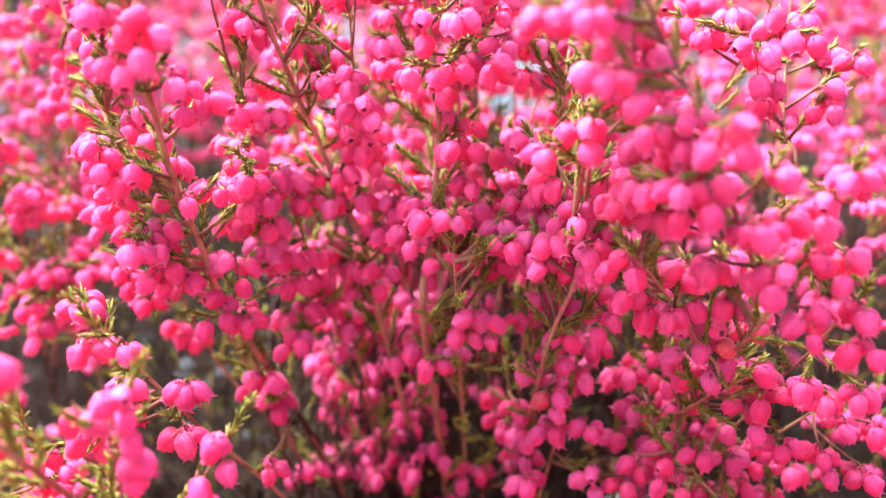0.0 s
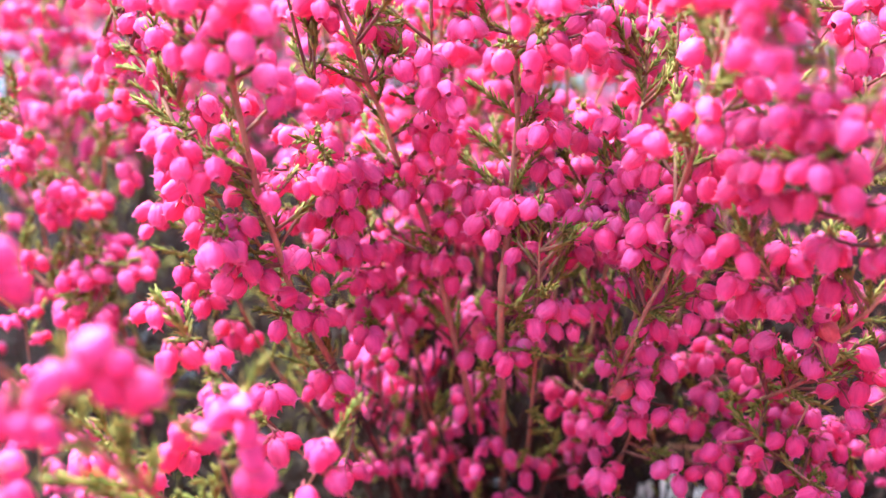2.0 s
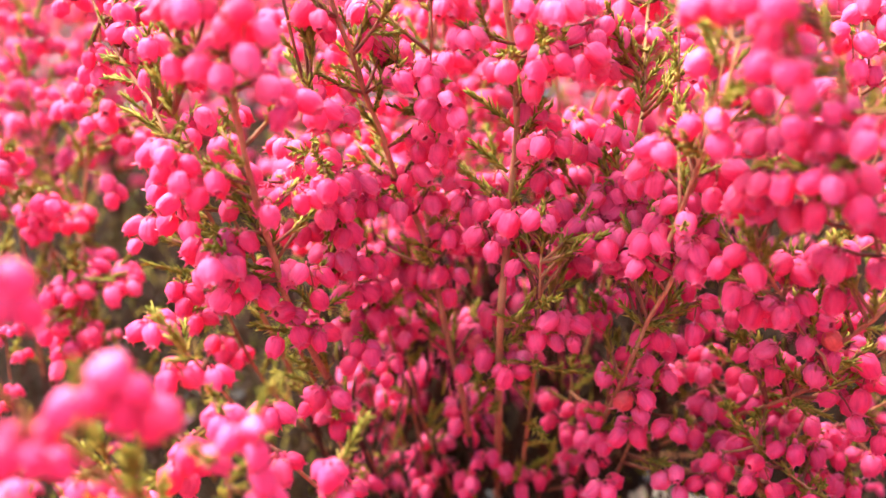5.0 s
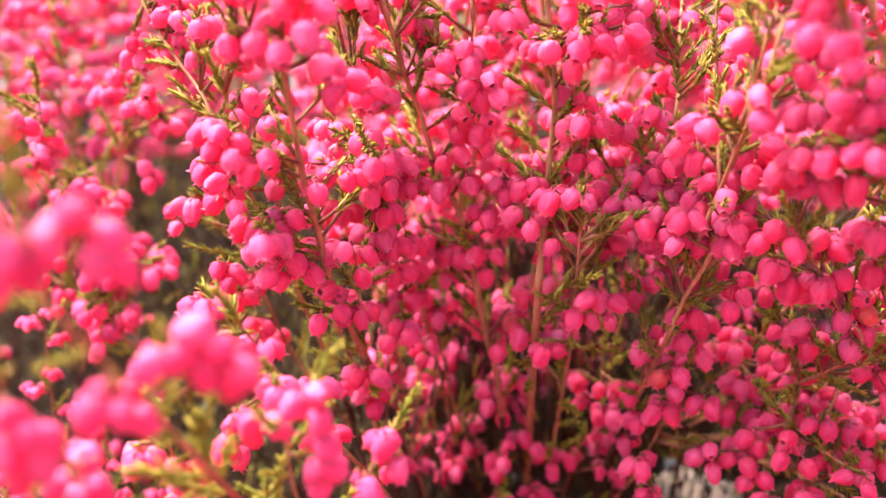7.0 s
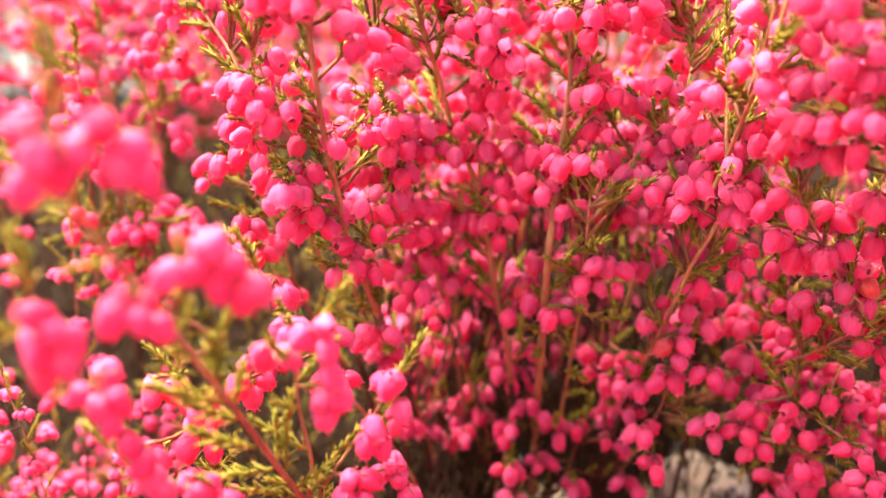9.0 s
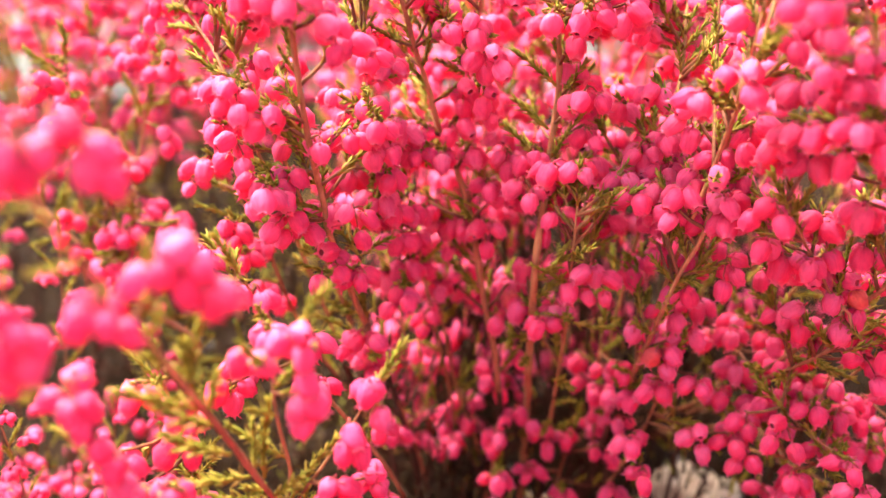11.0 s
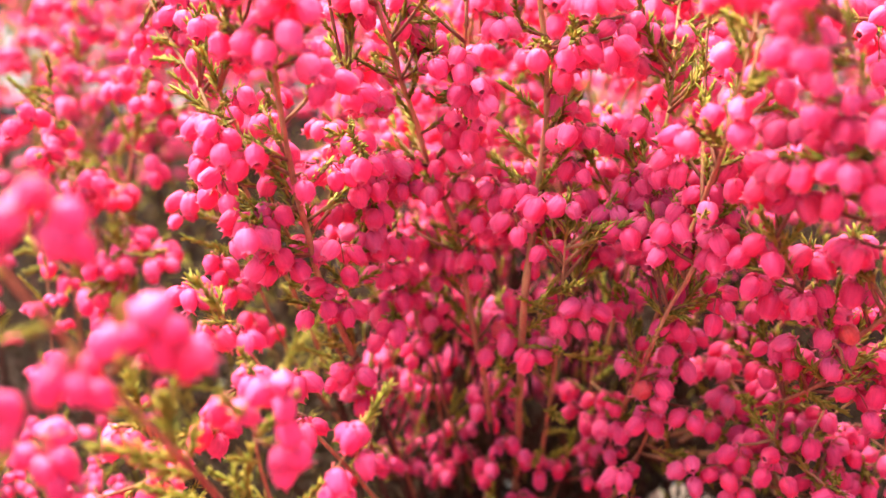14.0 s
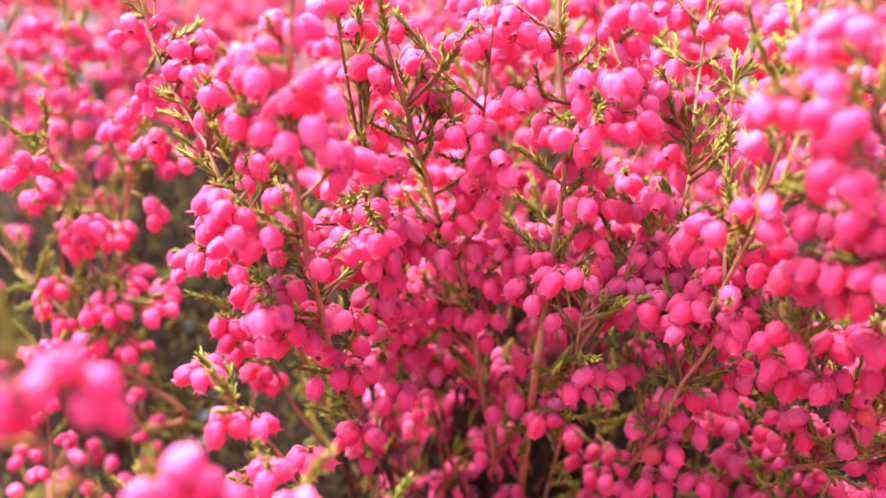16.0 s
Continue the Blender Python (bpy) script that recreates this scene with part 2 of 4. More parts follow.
def sepals(bm, rng, length, width, material_index=0):
    """Four narrow sepals and the thin bent stalk over a bell."""
    before = set(bm.faces)
    for q in range(4):
        a = math.pi / 2 * q + 0.4 + rng.uniform(-0.2, 0.2)
        out, side = Vector((math.cos(a), math.sin(a), 0)), Vector((-math.sin(a), math.cos(a), 0))
        spine = [(0.0, 0.13, 0.07), (0.04, 0.28, 0.075), (0.1, 0.4, 0.05), (0.16, 0.45, 0.01)]
        rows = []
        for at, r, w in spine:
            c = out * (r * width) - UP * (length * at) + out * 0.02 * width
            rows.append([c + side * w * width, c + out * 0.04 * width, c - side * w * width, c - out * 0.02 * width])
        rings(bm, rows, True, True)
    path = [Vector((0, 0, -0.03 * length)), Vector((0.02, 0.01, 0.1)) * length, Vector((0.07, 0.04, 0.19)) * length]
    tube(bm, path, [0.075 * width, 0.06 * width, 0.055 * width], 5)
    for f in set(bm.faces) - before:
        f.material_index = material_index


def calyx_mesh(rng, length, width):
    bm = bmesh.new()
    sepals(bm, rng, length, width)
    return mesh_of(bm, "calyx", PINKGREEN)


def needle_into(bm, root, way, length, width, curl):
    side = way.cross(UP)
    side = side.normalized() if side.length > 1e-4 else Vector((1, 0, 0))
    up = side.cross(way).normalized()
    rows = []
    for at, w in ((0.0, 0.5), (0.45, 1.0), (0.93, 0.35)):
        c = root + way * length * at + up * curl * length * at * at
        rows.append([c + side * w * width / 2, c + up * w * width * 0.34, c - side * w * width / 2])
    rings(bm, rows, False, True)


def shoot_mesh(rng, length, whorls, spread, name="leaf_shoot", mat=LEAF):
    """A short side shoot that grows from the origin along +z, thickly set with short needles that lean towards its tip."""
    bm = bmesh.new()
    path = [Vector((0.04 * math.sin(3 * k / 5), 0.05 * k / 5 * k / 5, k / 5)) * length for k in range(6)]
    tube(bm, path, [0.26 * MM, 0.24 * MM, 0.2 * MM, 0.18 * MM, 0.14 * MM, 0.1 * MM], 5)
    for w in range(whorls):
        at = (w + 0.3 + rng.uniform(0, 0.4)) / whorls
        root = path[min(4, int(at * 5))].lerp(path[min(5, int(at * 5) + 1)], at * 5 - int(at * 5))
        turn = w * 0.8 + rng.uniform(-0.3, 0.3)
        for k in range(4):
            a = turn + k * math.pi / 2 + rng.uniform(-0.35, 0.35)
            lean = spread * (1.25 - 0.6 * at) * rng.uniform(0.6, 1.4)
            way = Vector((math.cos(a) * math.sin(lean), math.sin(a) * math.sin(lean), math.cos(lean)))
            needle_into(bm, root + way * 0.15 * MM, way, rng.uniform(1.6, 2.6) * MM, rng.uniform(0.46, 0.64) * MM, rng.uniform(-0.28, 0.05))
    return mesh_of(bm, name, mat)


rng = random.Random(7)
SIZES = [(3.45, 2.55), (3.3, 2.7), (3.6, 2.6), (3.1, 2.45), (3.5, 2.75), (2.75, 2.2), (3.45, 2.5), (3.05, 2.5)]
BELLS = [bell_mesh(rng, l * MM, w * MM, lobe=rng.uniform(0.7, 1.2), crumple=rng.uniform(1.3, 2.8)) for l, w in SIZES]
CALYXES = [calyx_mesh(rng, l * MM, w * MM) for l, w in SIZES]
FADED_BELL = bell_mesh(rng, 3.4 * MM, 2.7 * MM, lobe=1.6, mat=FADED, crumple=3.0)
PLAIN_BELLS = [bell_mesh(rng, l * MM, w * MM, 12, with_stalk=True, lobe=rng.uniform(0.7, 1.2), crumple=rng.uniform(1.3, 2.8)) for l, w in SIZES[:6]]
FAR_BELLS = [bell_mesh(rng, l * MM, w * MM, 8, lobe=1.0, crumple=1.8) for l, w in SIZES[:6]]
KINDS = ((8, 8, 0.36), (10, 10, 0.34), (6, 6, 0.4), (12, 12, 0.34), (7, 7, 0.42))
SHOOTS = [shoot_mesh(rng, l * MM, n, s) for l, n, s in KINDS]
SHADED_DRY_SHOOTS = [shoot_mesh(rng, l * MM, n // 2, s + 0.3, "dry_shoot", SHADED_DRYLEAF) for l, n, s in KINDS[:3]]


def turned(way, spin):
    """A turn that brings +z onto way, after a spin about z."""
    return way.to_track_quat("Z", "Y").to_matrix().to_4x4() @ Matrix.Rotation(spin, 4, "Z")


SPRIG_LABEL = "heather stem crowded with bright pink bells, growing from dark soil"


def umbels_of(bells):
    """Gathers neighbouring bells into the small nodding heads in which they grow."""
    heads = []
    for k, c in enumerate(bells):
        near = [h for h in heads if len(h) < 7 and (sum((bells[q] for q in h), Vector()) / len(h) - c).length < 4.6 * MM]
        if near:
            min(near, key=lambda h: (bells[h[0]] - c).length).append(k)
        else:
            heads.append([k])
    return heads


def hang(thing, rng, c, way, q, detailed, gone=False, far=False):
    """One bell with its middle at c that points along way; returns the top of its stalk."""
    size = rng.uniform(0.9, 1.1)
    m = Matrix.Translation(c - way * SIZES[q][0] * MM * size * 0.5) @ turned(-way, rng.uniform(0, 6.28)) @ Matrix.Scale(size, 4)
    if detailed:
        flower = part("bell_flower", FADED_BELL if gone else BELLS[q], thing, m, "withered brownish bell" if gone else "")
        part("calyx", CALYXES[q], flower)
    else:
        part("bell_flower", (FAR_BELLS if far else PLAIN_BELLS)[q % len(PLAIN_BELLS)], thing, m)
    return m @ (Vector((0.07, 0.04, 0.19)) * SIZES[q][0] * MM)


# the upper lengths of the main stems stand free on their near side
FREE = [((-26.3, 130.9, 129.8), (-18.1, 137.8, 103.8)), ((-3.9, 131.6, 145.9), (-0.9, 131.0, 105.0)), ((20.3, 139.2, 130.0), (15.0, 126.6, 104.8)), ((-37.2, 108.6, 126.0), (-34.8, 121.7, 95.2))]


def before_stem(c):
    for a, b in FREE:
        a, b = Vector(a) * MM, Vector(b) * MM
        if b.z < c.z < a.z:
            p = a.lerp(b, (a.z - c.z) / (a.z - b.z))
            if abs(c.x - p.x) < 2.8 * MM and p.y - 24 * MM < c.y < p.y:
                return True
    return False


def sprig(stem, bells, label=SPRIG_LABEL, thick=0.48, leafy=0.3, faded=(), behind=1.0, shoots=(), leaf_size=1.0, nod=0.8, young=0.6):
    """A flowering heather stem, tip first, with heads of hanging bells on leafy side twigs. All in millimetres."""
    rng = random.Random(int(stem[0][0] * 31 + stem[0][2] * 17))
    foot = Vector(stem[-1]) * MM
    pts = [Vector(p) * MM - foot for p in stem]
    path = smooth_path(pts, 2.5 * MM)
    low_stem = stem[0][2] < 80
    thing = new("heather_sprig")
    thing.location = foot
    tagged(thing, label, "heather", "flowering heather stems")
    n = len(path)
    bm = bmesh.new()
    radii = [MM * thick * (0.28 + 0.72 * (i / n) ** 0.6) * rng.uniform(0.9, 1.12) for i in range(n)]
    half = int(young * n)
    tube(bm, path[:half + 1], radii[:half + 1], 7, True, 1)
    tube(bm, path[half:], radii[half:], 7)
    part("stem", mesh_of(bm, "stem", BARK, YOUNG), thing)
    twigs = bmesh.new()

    def twig(node, tops, leaves):
        """A side twig that climbs from the stem to the head, and the short stalks of its bells."""
        far = min((p - node).length for p in path)
        i = min(range(n), key=lambda j: (path[j] - node + Vector((0, 0, 0.75 * far))).length)
        a, reach = path[i], (path[i] - node).length
        bend = smooth_path([a, a.lerp(node, 0.5) + Vector((0, 0, -0.06 * reach)), node], 2 * MM)
        tube(twigs, bend, [MM * (0.3 - 0.12 * k / len(bend)) for k in range(len(bend))], 5)
        for top in tops:
            tube(twigs, [node, node.lerp(top, 0.5) + Vector((0, 0, 0.25 * MM)), top], [0.12 * MM, 0.1 * MM, 0.09 * MM], 5)
        for k in range(2, len(bend) - 2, 2):
            if reach > 9 * MM:
                grow = (bend[k + 1] - bend[k - 1]).normalized()
                a = rng.uniform(0, 6.28)
                way = (grow * 1.2 + grow.cross(Vector((math.cos(a), math.sin(a), 0.3))).normalized()).normalized()
                part("leaf_shoot", SHOOTS[2], thing, Matrix.Translation(bend[k]) @ turned(way, a) @ Matrix.Scale(rng.uniform(0.5, 0.8), 4), "", "stuff")
        if leaves and reach > 2 * MM:
            q = rng.choice((0, 2, 4))
            size = min(1.0, max(0.55, reach / (KINDS[q][0] * MM + 2 * MM)))
            way = (node - bend[max(0, len(bend) - 3)]).normalized()
            part("leaf_shoot", SHOOTS[q], thing, Matrix.Translation(node - way * KINDS[q][0] * MM * size) @ turned(way, rng.uniform(0, 6.28)) @ Matrix.Scale(size, 4), "", "stuff")

    spots = [Vector(b) * MM - foot for b in bells]
    for head in umbels_of(spots):
        heart = sum((spots[k] for k in head), Vector()) / len(head)
        out = heart - min(path, key=lambda p: (p - heart).length)
        out.z = 0
        node = heart + Vector((0, nod, 2.3)) * MM - (out.normalized() * 0.8 * MM if out.length > 1e-5 else Vector())
        tops, taken = [], [spots[k] for k in head]
        for k in head:
            way = (spots[k] - node).normalized() + Vector((rng.gauss(0, 0.16), rng.gauss(0, 0.16), -0.25))
            tops.append(hang(thing, rng, spots[k], way.normalized(), rng.randrange(len(SIZES)), True, k in faded))
        # the rest of the head, on its far side and where it has gaps
        turn = rng.uniform(0, 6.28)
        for k in range(7):
            a = turn + k * 2.4
            way = Vector((0.75 * math.cos(a), 0.75 * math.sin(a), -rng.uniform(0.55, 1.1))).normalized()
            c = node + way * rng.uniform(2.5, 3.3) * MM
            if len(taken) < (7 if len(head) > 2 else 5) and way.y > -0.12 and not before_stem(c + foot) and min((p - c).length for p in taken) > 2.1 * MM:
                taken.append(c)
                tops.append(hang(thing, rng, c, way, rng.randrange(len(SIZES)), False))
        twig(node, tops, rng.random() < (0.25 if low_stem else 0.65))
        # heads on the far side of the stem
        if rng.random() < behind * (0.25 if low_stem else 0.6):
            node = node + Vector((rng.uniform(-4.5, 4.5), rng.uniform(5.0, 10.0), rng.uniform(-4, 3))) * MM
            tops, turn = [], rng.uniform(0, 6.28)
            for k in range(rng.choice((4, 5, 6))):
                a = turn + k * 1.25
                way = Vector((0.7 * math.cos(a), 0.7 * math.sin(a), -rng.uniform(0.5, 1.1))).normalized()
                c = node + way * rng.uniform(2.4, 3.2) * MM
                if not before_stem(c + foot):
                    tops.append(hang(thing, rng, c, way, rng.randrange(len(SIZES)), False))
            twig(node, tops, not low_stem)
    part("flower_stalk", mesh_of(twigs, "flower_stalk", TWIG), thing, None, "", "stuff")
    # leafy side shoots along the upper stem, dry brown ones lower down, blackened as shade
    i = 1
    while i < n - 3:
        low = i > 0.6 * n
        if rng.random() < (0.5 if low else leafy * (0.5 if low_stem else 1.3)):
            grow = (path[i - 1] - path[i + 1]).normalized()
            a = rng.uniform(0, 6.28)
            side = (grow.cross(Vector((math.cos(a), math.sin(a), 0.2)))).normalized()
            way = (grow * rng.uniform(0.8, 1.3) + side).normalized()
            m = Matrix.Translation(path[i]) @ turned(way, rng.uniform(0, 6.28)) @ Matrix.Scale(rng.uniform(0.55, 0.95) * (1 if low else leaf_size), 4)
            part("dry_shoot" if low else "leaf_shoot", rng.choice(SHADED_DRY_SHOOTS if low else SHOOTS), thing, m, "dry needle shoot, near black with shade put into its colour" if low else "", "stuff")
        i += rng.choice((1, 1, 2))
    # the long shoots: foot and tip
    for ax, ay, az, bx, by, bz in shoots:
        a, b = Vector((ax, ay, az)) * MM - foot, Vector((bx, by, bz)) * MM - foot
        q = min(range(4), key=lambda j: abs(KINDS[j][0] * MM + 2 * MM - (b - a).length))
        part("leaf_shoot", SHOOTS[q], thing, Matrix.Translation(a) @ turned((b - a).normalized(), rng.uniform(0, 6.28)) @ Matrix.Scale((b - a).length / (KINDS[q][0] + 2) / MM, 4), "", "stuff")
    tip = (path[0] - path[1]).normalized()
    part("leaf_shoot", SHOOTS[2], thing, Matrix.Translation(path[0] - tip * MM) @ turned(tip, 0.4), "", "stuff")
    return thing


# ---- the ground ----
def ground():
    bm = bmesh.new()
    xs = [-80, -20, -6, -2, -0.8, -0.4] + [-0.3 + 0.012 * k for k in range(51)] + [0.4, 0.8, 2, 6, 20, 80]
    ys = [-80, -20, -6, -2, -0.6] + [-0.2 + 0.014 * k for k in range(58)] + [0.9, 1.6, 3, 8, 25, 90]
    grid = [[bm.verts.new((x, y, 0.006 * noise.fractal(Vector((x * 30, y * 30, 0)), 1.0, 2.0, 4) - 0.004)) for x in xs] for y in ys]
    for a, b in zip(grid, grid[1:]):
        for k in range(len(xs) - 1):
            bm.faces.new((a[k], a[k + 1], b[k + 1], b[k]))
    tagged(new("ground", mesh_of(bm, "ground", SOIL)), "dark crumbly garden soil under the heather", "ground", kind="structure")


def stone(name, x, y, z, sx, sy, sz, mat, label, category, seed):
    """A rounded, uneven stone that lies in the soil."""
    bm = bmesh.new()
    bmesh.ops.create_icosphere(bm, subdivisions=4, radius=1)
    for v in bm.verts:
        d = 1 + 0.28 * noise.fractal(v.co * 1.3 + Vector((seed, 0, 0)), 1.0, 2.0, 3) + 0.05 * noise.noise(v.co * 6 + Vector((seed, 3, 1)))
        v.co = Vector((v.co.x * sx, v.co.y * sy, v.co.z * sz)) * d * MM
    ob = new(name, mesh_of(bm, name, mat))
    ob.location = Vector((x, y, z)) * MM
    return tagged(ob, label, category)


ground()


def pavement():
    """Grey slabs beyond the bed, with open joints."""
    bed = tagged(new("pavement"), "grey paving slabs beyond the flower bed", "pavement", kind="structure")
    bm = bmesh.new()
    bmesh.ops.create_cube(bm, size=1)
    bmesh.ops.scale(bm, vec=(0.296, 0.296, 0.03), verts=bm.verts)
    bmesh.ops.bevel(bm, geom=bm.edges[:], offset=0.004, segments=2, affect="EDGES")
    me = mesh_of(bm, "slab", PAVING)
    for f in me.polygons:
        f.use_smooth = False
    for i in range(-5, 5):
        for j in range(1, 6):
            part("slab", me, bed, pose(0.3 * i + 0.1, 0.62 + 0.3 * j, -0.004 + 0.001 * ((i * 7 + j * 3) % 3), 0, 0, 90 * ((i + j) % 4)))


pavement()


def far_wall():
    bm = bmesh.new()
    bmesh.ops.create_cube(bm, size=1)
    bmesh.ops.scale(bm, vec=(3.2, 0.12, 0.5), verts=bm.verts)
    bmesh.ops.bevel(bm, geom=bm.edges[:], offset=0.008, segments=2, affect="EDGES")
    ob = tagged(new("wall_north", mesh_of(bm, "wall_north", DARKWALL)), "dark grey rendered wall beyond the paving", "wall", kind="structure")
    ob.location = (-0.9, 2.2, 0.25)


far_wall()


def added_wall():
    """An unseen low plain wall, added to close the place and to block and bounce light."""
    bm = bmesh.new()
    bmesh.ops.create_cube(bm, size=1)
    bmesh.ops.scale(bm, vec=(4.0, 0.12, 0.42), verts=bm.verts)
    bmesh.ops.bevel(bm, geom=bm.edges[:], offset=0.008, segments=2, affect="EDGES")
    ob = tagged(new("wall_south", mesh_of(bm, "wall_south", BOUNCEWALL)), "low plain pale grey wall, added out of view to bounce light", "wall", kind="structure")
    ob.location = (0.0, -1.1, 0.2)


added_wall()


# ---- the flowering stems that the camera passes ----
sprig([(-35.8, 99.2, 145.4), (-36.4, 103.2, 133.3), (-37.2, 108.6, 126.0), (-37.3, 113.5, 116.9), (-36.2, 117.2, 104.9), (-34.8, 121.7, 95.2), (-33.1, 126.0, 85.0), (-21.9, 147.9, 42.5), (-15.9, 159.8, 0.0)],
      [(-39.8, 101.7, 129.0), (-34.9, 102.8, 128.8), (-41.8, 105.8, 128.7), (-32.0, 102.6, 126.7), (-34.0, 101.2, 124.0), (-39.7, 105.6, 122.9), (-43.6, 111.9, 122.1), (-36.9, 103.2, 122.0), (-33.2, 111.8, 121.4), (-32.7, 108.9, 119.9), (-31.8, 108.6, 116.7), (-40.6, 119.6, 110.9), (-39.9, 110.9, 108.9), (-42.6, 112.8, 106.6), (-30.5, 117.6, 104.1), (-34.5, 115.3, 103.2), (-40.5, 123.3, 101.9), (-27.7, 120.1, 101.2), (-41.0, 119.2, 99.5), (-37.6, 117.9, 99.2), (-39.1, 115.7, 96.4), (-37.7, 117.2, 93.2), (-31.9, 121.5, 93.2), (-41.8, 116.2, 92.0), (-28.2, 123.4, 91.9), (-35.8, 118.9, 90.7), (-40.3, 119.4, 90.1), (-29.1, 121.1, 89.4), (-34.4, 123.1, 87.1), (-32.2, 122.2, 83.8), (-35.8, 122.4, 82.1), (-29.5, 123.8, 82.0)], leafy=0.45, thick=0.7,
      shoots=[(-30.1, 126.0, 85.7, -34.7, 126.8, 91.7), (-29.8, 125.9, 85.7, -24.4, 125.1, 89.4), (-30.7, 125.3, 83.8, -36.8, 124.9, 85.7), (-30.9, 125.3, 87.8, -28.2, 125.8, 94.5), (-37.8, 112.6, 118.4, -36.2, 112.2, 122.4), (-37.4, 114.6, 113.9, -39.8, 114.4, 117.5), (-37.2, 117.0, 106.1, -42.5, 117.5, 110.9)])
sprig([(-65.4, 154.2, 144.4), (-61.6, 148.0, 128.5), (-58.8, 143.5, 123.9), (-55.4, 138.9, 119.0), (-50.9, 134.1, 113.6), (-48.7, 130.0, 109.9), (-33.5, 150.1, 55.0), (-25.2, 161.0, 0.0)],
      [(-67.1, 150.9, 126.7), (-56.3, 142.7, 126.4), (-54.3, 139.4, 123.2), (-49.0, 124.4, 123.0), (-63.2, 147.5, 119.5), (-51.1, 131.9, 118.3), (-56.7, 142.3, 117.7), (-43.0, 125.4, 114.1), (-51.9, 146.5, 112.1), (-44.9, 124.5, 111.4), (-51.2, 129.1, 103.0), (-64.8, 150.0, 129.1), (-60.8, 151.0, 129.1), (-56.6, 149.0, 122.2), (-59.1, 150.0, 126.3)], leafy=0.45,
      shoots=[(-49.0, 130.8, 110.8, -55.5, 131.1, 115.0), (-52.6, 134.4, 113.6, -56.2, 134.2, 116.7), (-58.8, 143.5, 123.9, -60.1, 143.3, 127.5), (-54.9, 139.0, 119.4, -58.6, 138.2, 120.8)])
sprig([(-28.9, 130.1, 145.8), (-26.3, 130.9, 129.8), (-23.4, 131.8, 121.1), (-21.9, 133.9, 115.6), (-19.6, 135.7, 109.4), (-18.1, 137.8, 103.8), (-13.0, 137.1, 91.1), (-10.9, 137.3, 79.9), (-9.2, 138.4, 71.7), (-6.9, 138.7, 60.9), (-2.5, 154.9, 30.5), (-0.1, 163.6, 0.0)],
      [(-15.5, 124.0, 130.1), (-29.7, 127.7, 127.0), (-20.1, 134.6, 126.2), (-27.4, 125.7, 126.1), (-25.5, 141.3, 122.2), (-18.1, 137.6, 121.3), (-21.5, 141.5, 121.0), (-16.8, 127.2, 117.8), (-29.4, 132.7, 117.0), (-28.5, 129.9, 115.9), (-14.1, 131.0, 110.2), (-14.4, 133.6, 106.6), (-21.3, 150.0, 106.0), (-24.0, 155.6, 104.5), (-13.9, 132.4, 103.7), (-24.0, 147.1, 103.6), (-21.2, 132.7, 101.9), (-16.5, 135.0, 101.9), (-12.6, 133.8, 98.7), (-17.4, 131.9, 98.4), (-9.9, 131.9, 93.8), (-20.0, 136.3, 88.8), (-11.7, 133.4, 87.5), (-8.1, 134.8, 86.9), (-13.9, 136.6, 86.1), (-10.1, 132.7, 84.3), (-15.7, 140.9, 81.0), (-14.4, 142.2, 76.5), (-5.4, 136.3, 74.5), (-7.9, 134.3, 70.6), (-7.3, 141.1, 70.1), (-2.5, 140.5, 61.3)], leafy=0.3, thick=0.7, faded=(28,),
      shoots=[(-19.4, 135.8, 108.7, -23.2, 136.5, 114.4), (-21.0, 134.7, 112.6, -23.4, 135.6, 119.4), (-22.3, 132.9, 118.2, -26.3, 132.2, 119.7), (-23.3, 131.6, 123.8, -25.3, 131.6, 128.0), (-11.0, 137.0, 90.1, -17.7, 137.2, 93.5), (-10.1, 137.4, 78.3, -12.7, 138.6, 85.8)])
sprig([(-3.9, 131.6, 145.9), (-2.6, 131.5, 129.7), (-1.6, 131.4, 123.6), (-0.9, 130.9, 116.5), (-0.5, 130.9, 110.9), (-0.9, 131.0, 105.0), (-2.0, 129.1, 93.4), (-3.1, 127.4, 82.3), (0.3, 148.7, 41.1), (2.2, 160.2, 0.0)],
      [(-11.0, 124.3, 134.4), (0.3, 124.5, 116.7), (5.5, 133.6, 110.7), (0.9, 122.0, 109.5), (4.8, 124.1, 109.0), (0.1, 126.8, 108.1), (-2.0, 147.2, 104.7), (2.2, 127.6, 103.3), (4.3, 124.5, 103.1), (-1.3, 133.6, 101.9), (-3.8, 136.2, 101.5), (-4.2, 126.6, 100.5), (-9.0, 132.6, 99.4), (5.7, 128.0, 98.9), (-5.6, 129.6, 98.7), (-7.5, 132.1, 97.1), (-7.1, 127.9, 95.4), (-4.7, 125.1, 94.0), (-1.9, 127.8, 88.0), (-3.8, 133.9, 79.9), (-10.4, 128.0, 133.0), (-7.8, 127.0, 131.9), (-12.0, 130.0, 134.0), (-5.7, 128.0, 130.6), (4.1, 127.0, 129.5), (1.3, 127.0, 126.4), (8.5, 128.0, 127.2), (3.3, 128.0, 132.3)], leafy=0.45, thick=0.85, young=0.9,
      shoots=[(-0.9, 130.9, 110.7, -8.1, 132.0, 116.7), (-0.2, 130.9, 109.2, 4.3, 131.0, 115.2), (-1.7, 131.0, 104.2, -7.8, 131.7, 109.6), (-3.6, 130.5, 100.2, -9.2, 131.2, 105.6), (-0.6, 131.0, 114.1, -2.7, 131.2, 118.9), (-1.1, 130.8, 103.3, 0.6, 128.7, 102.1)])
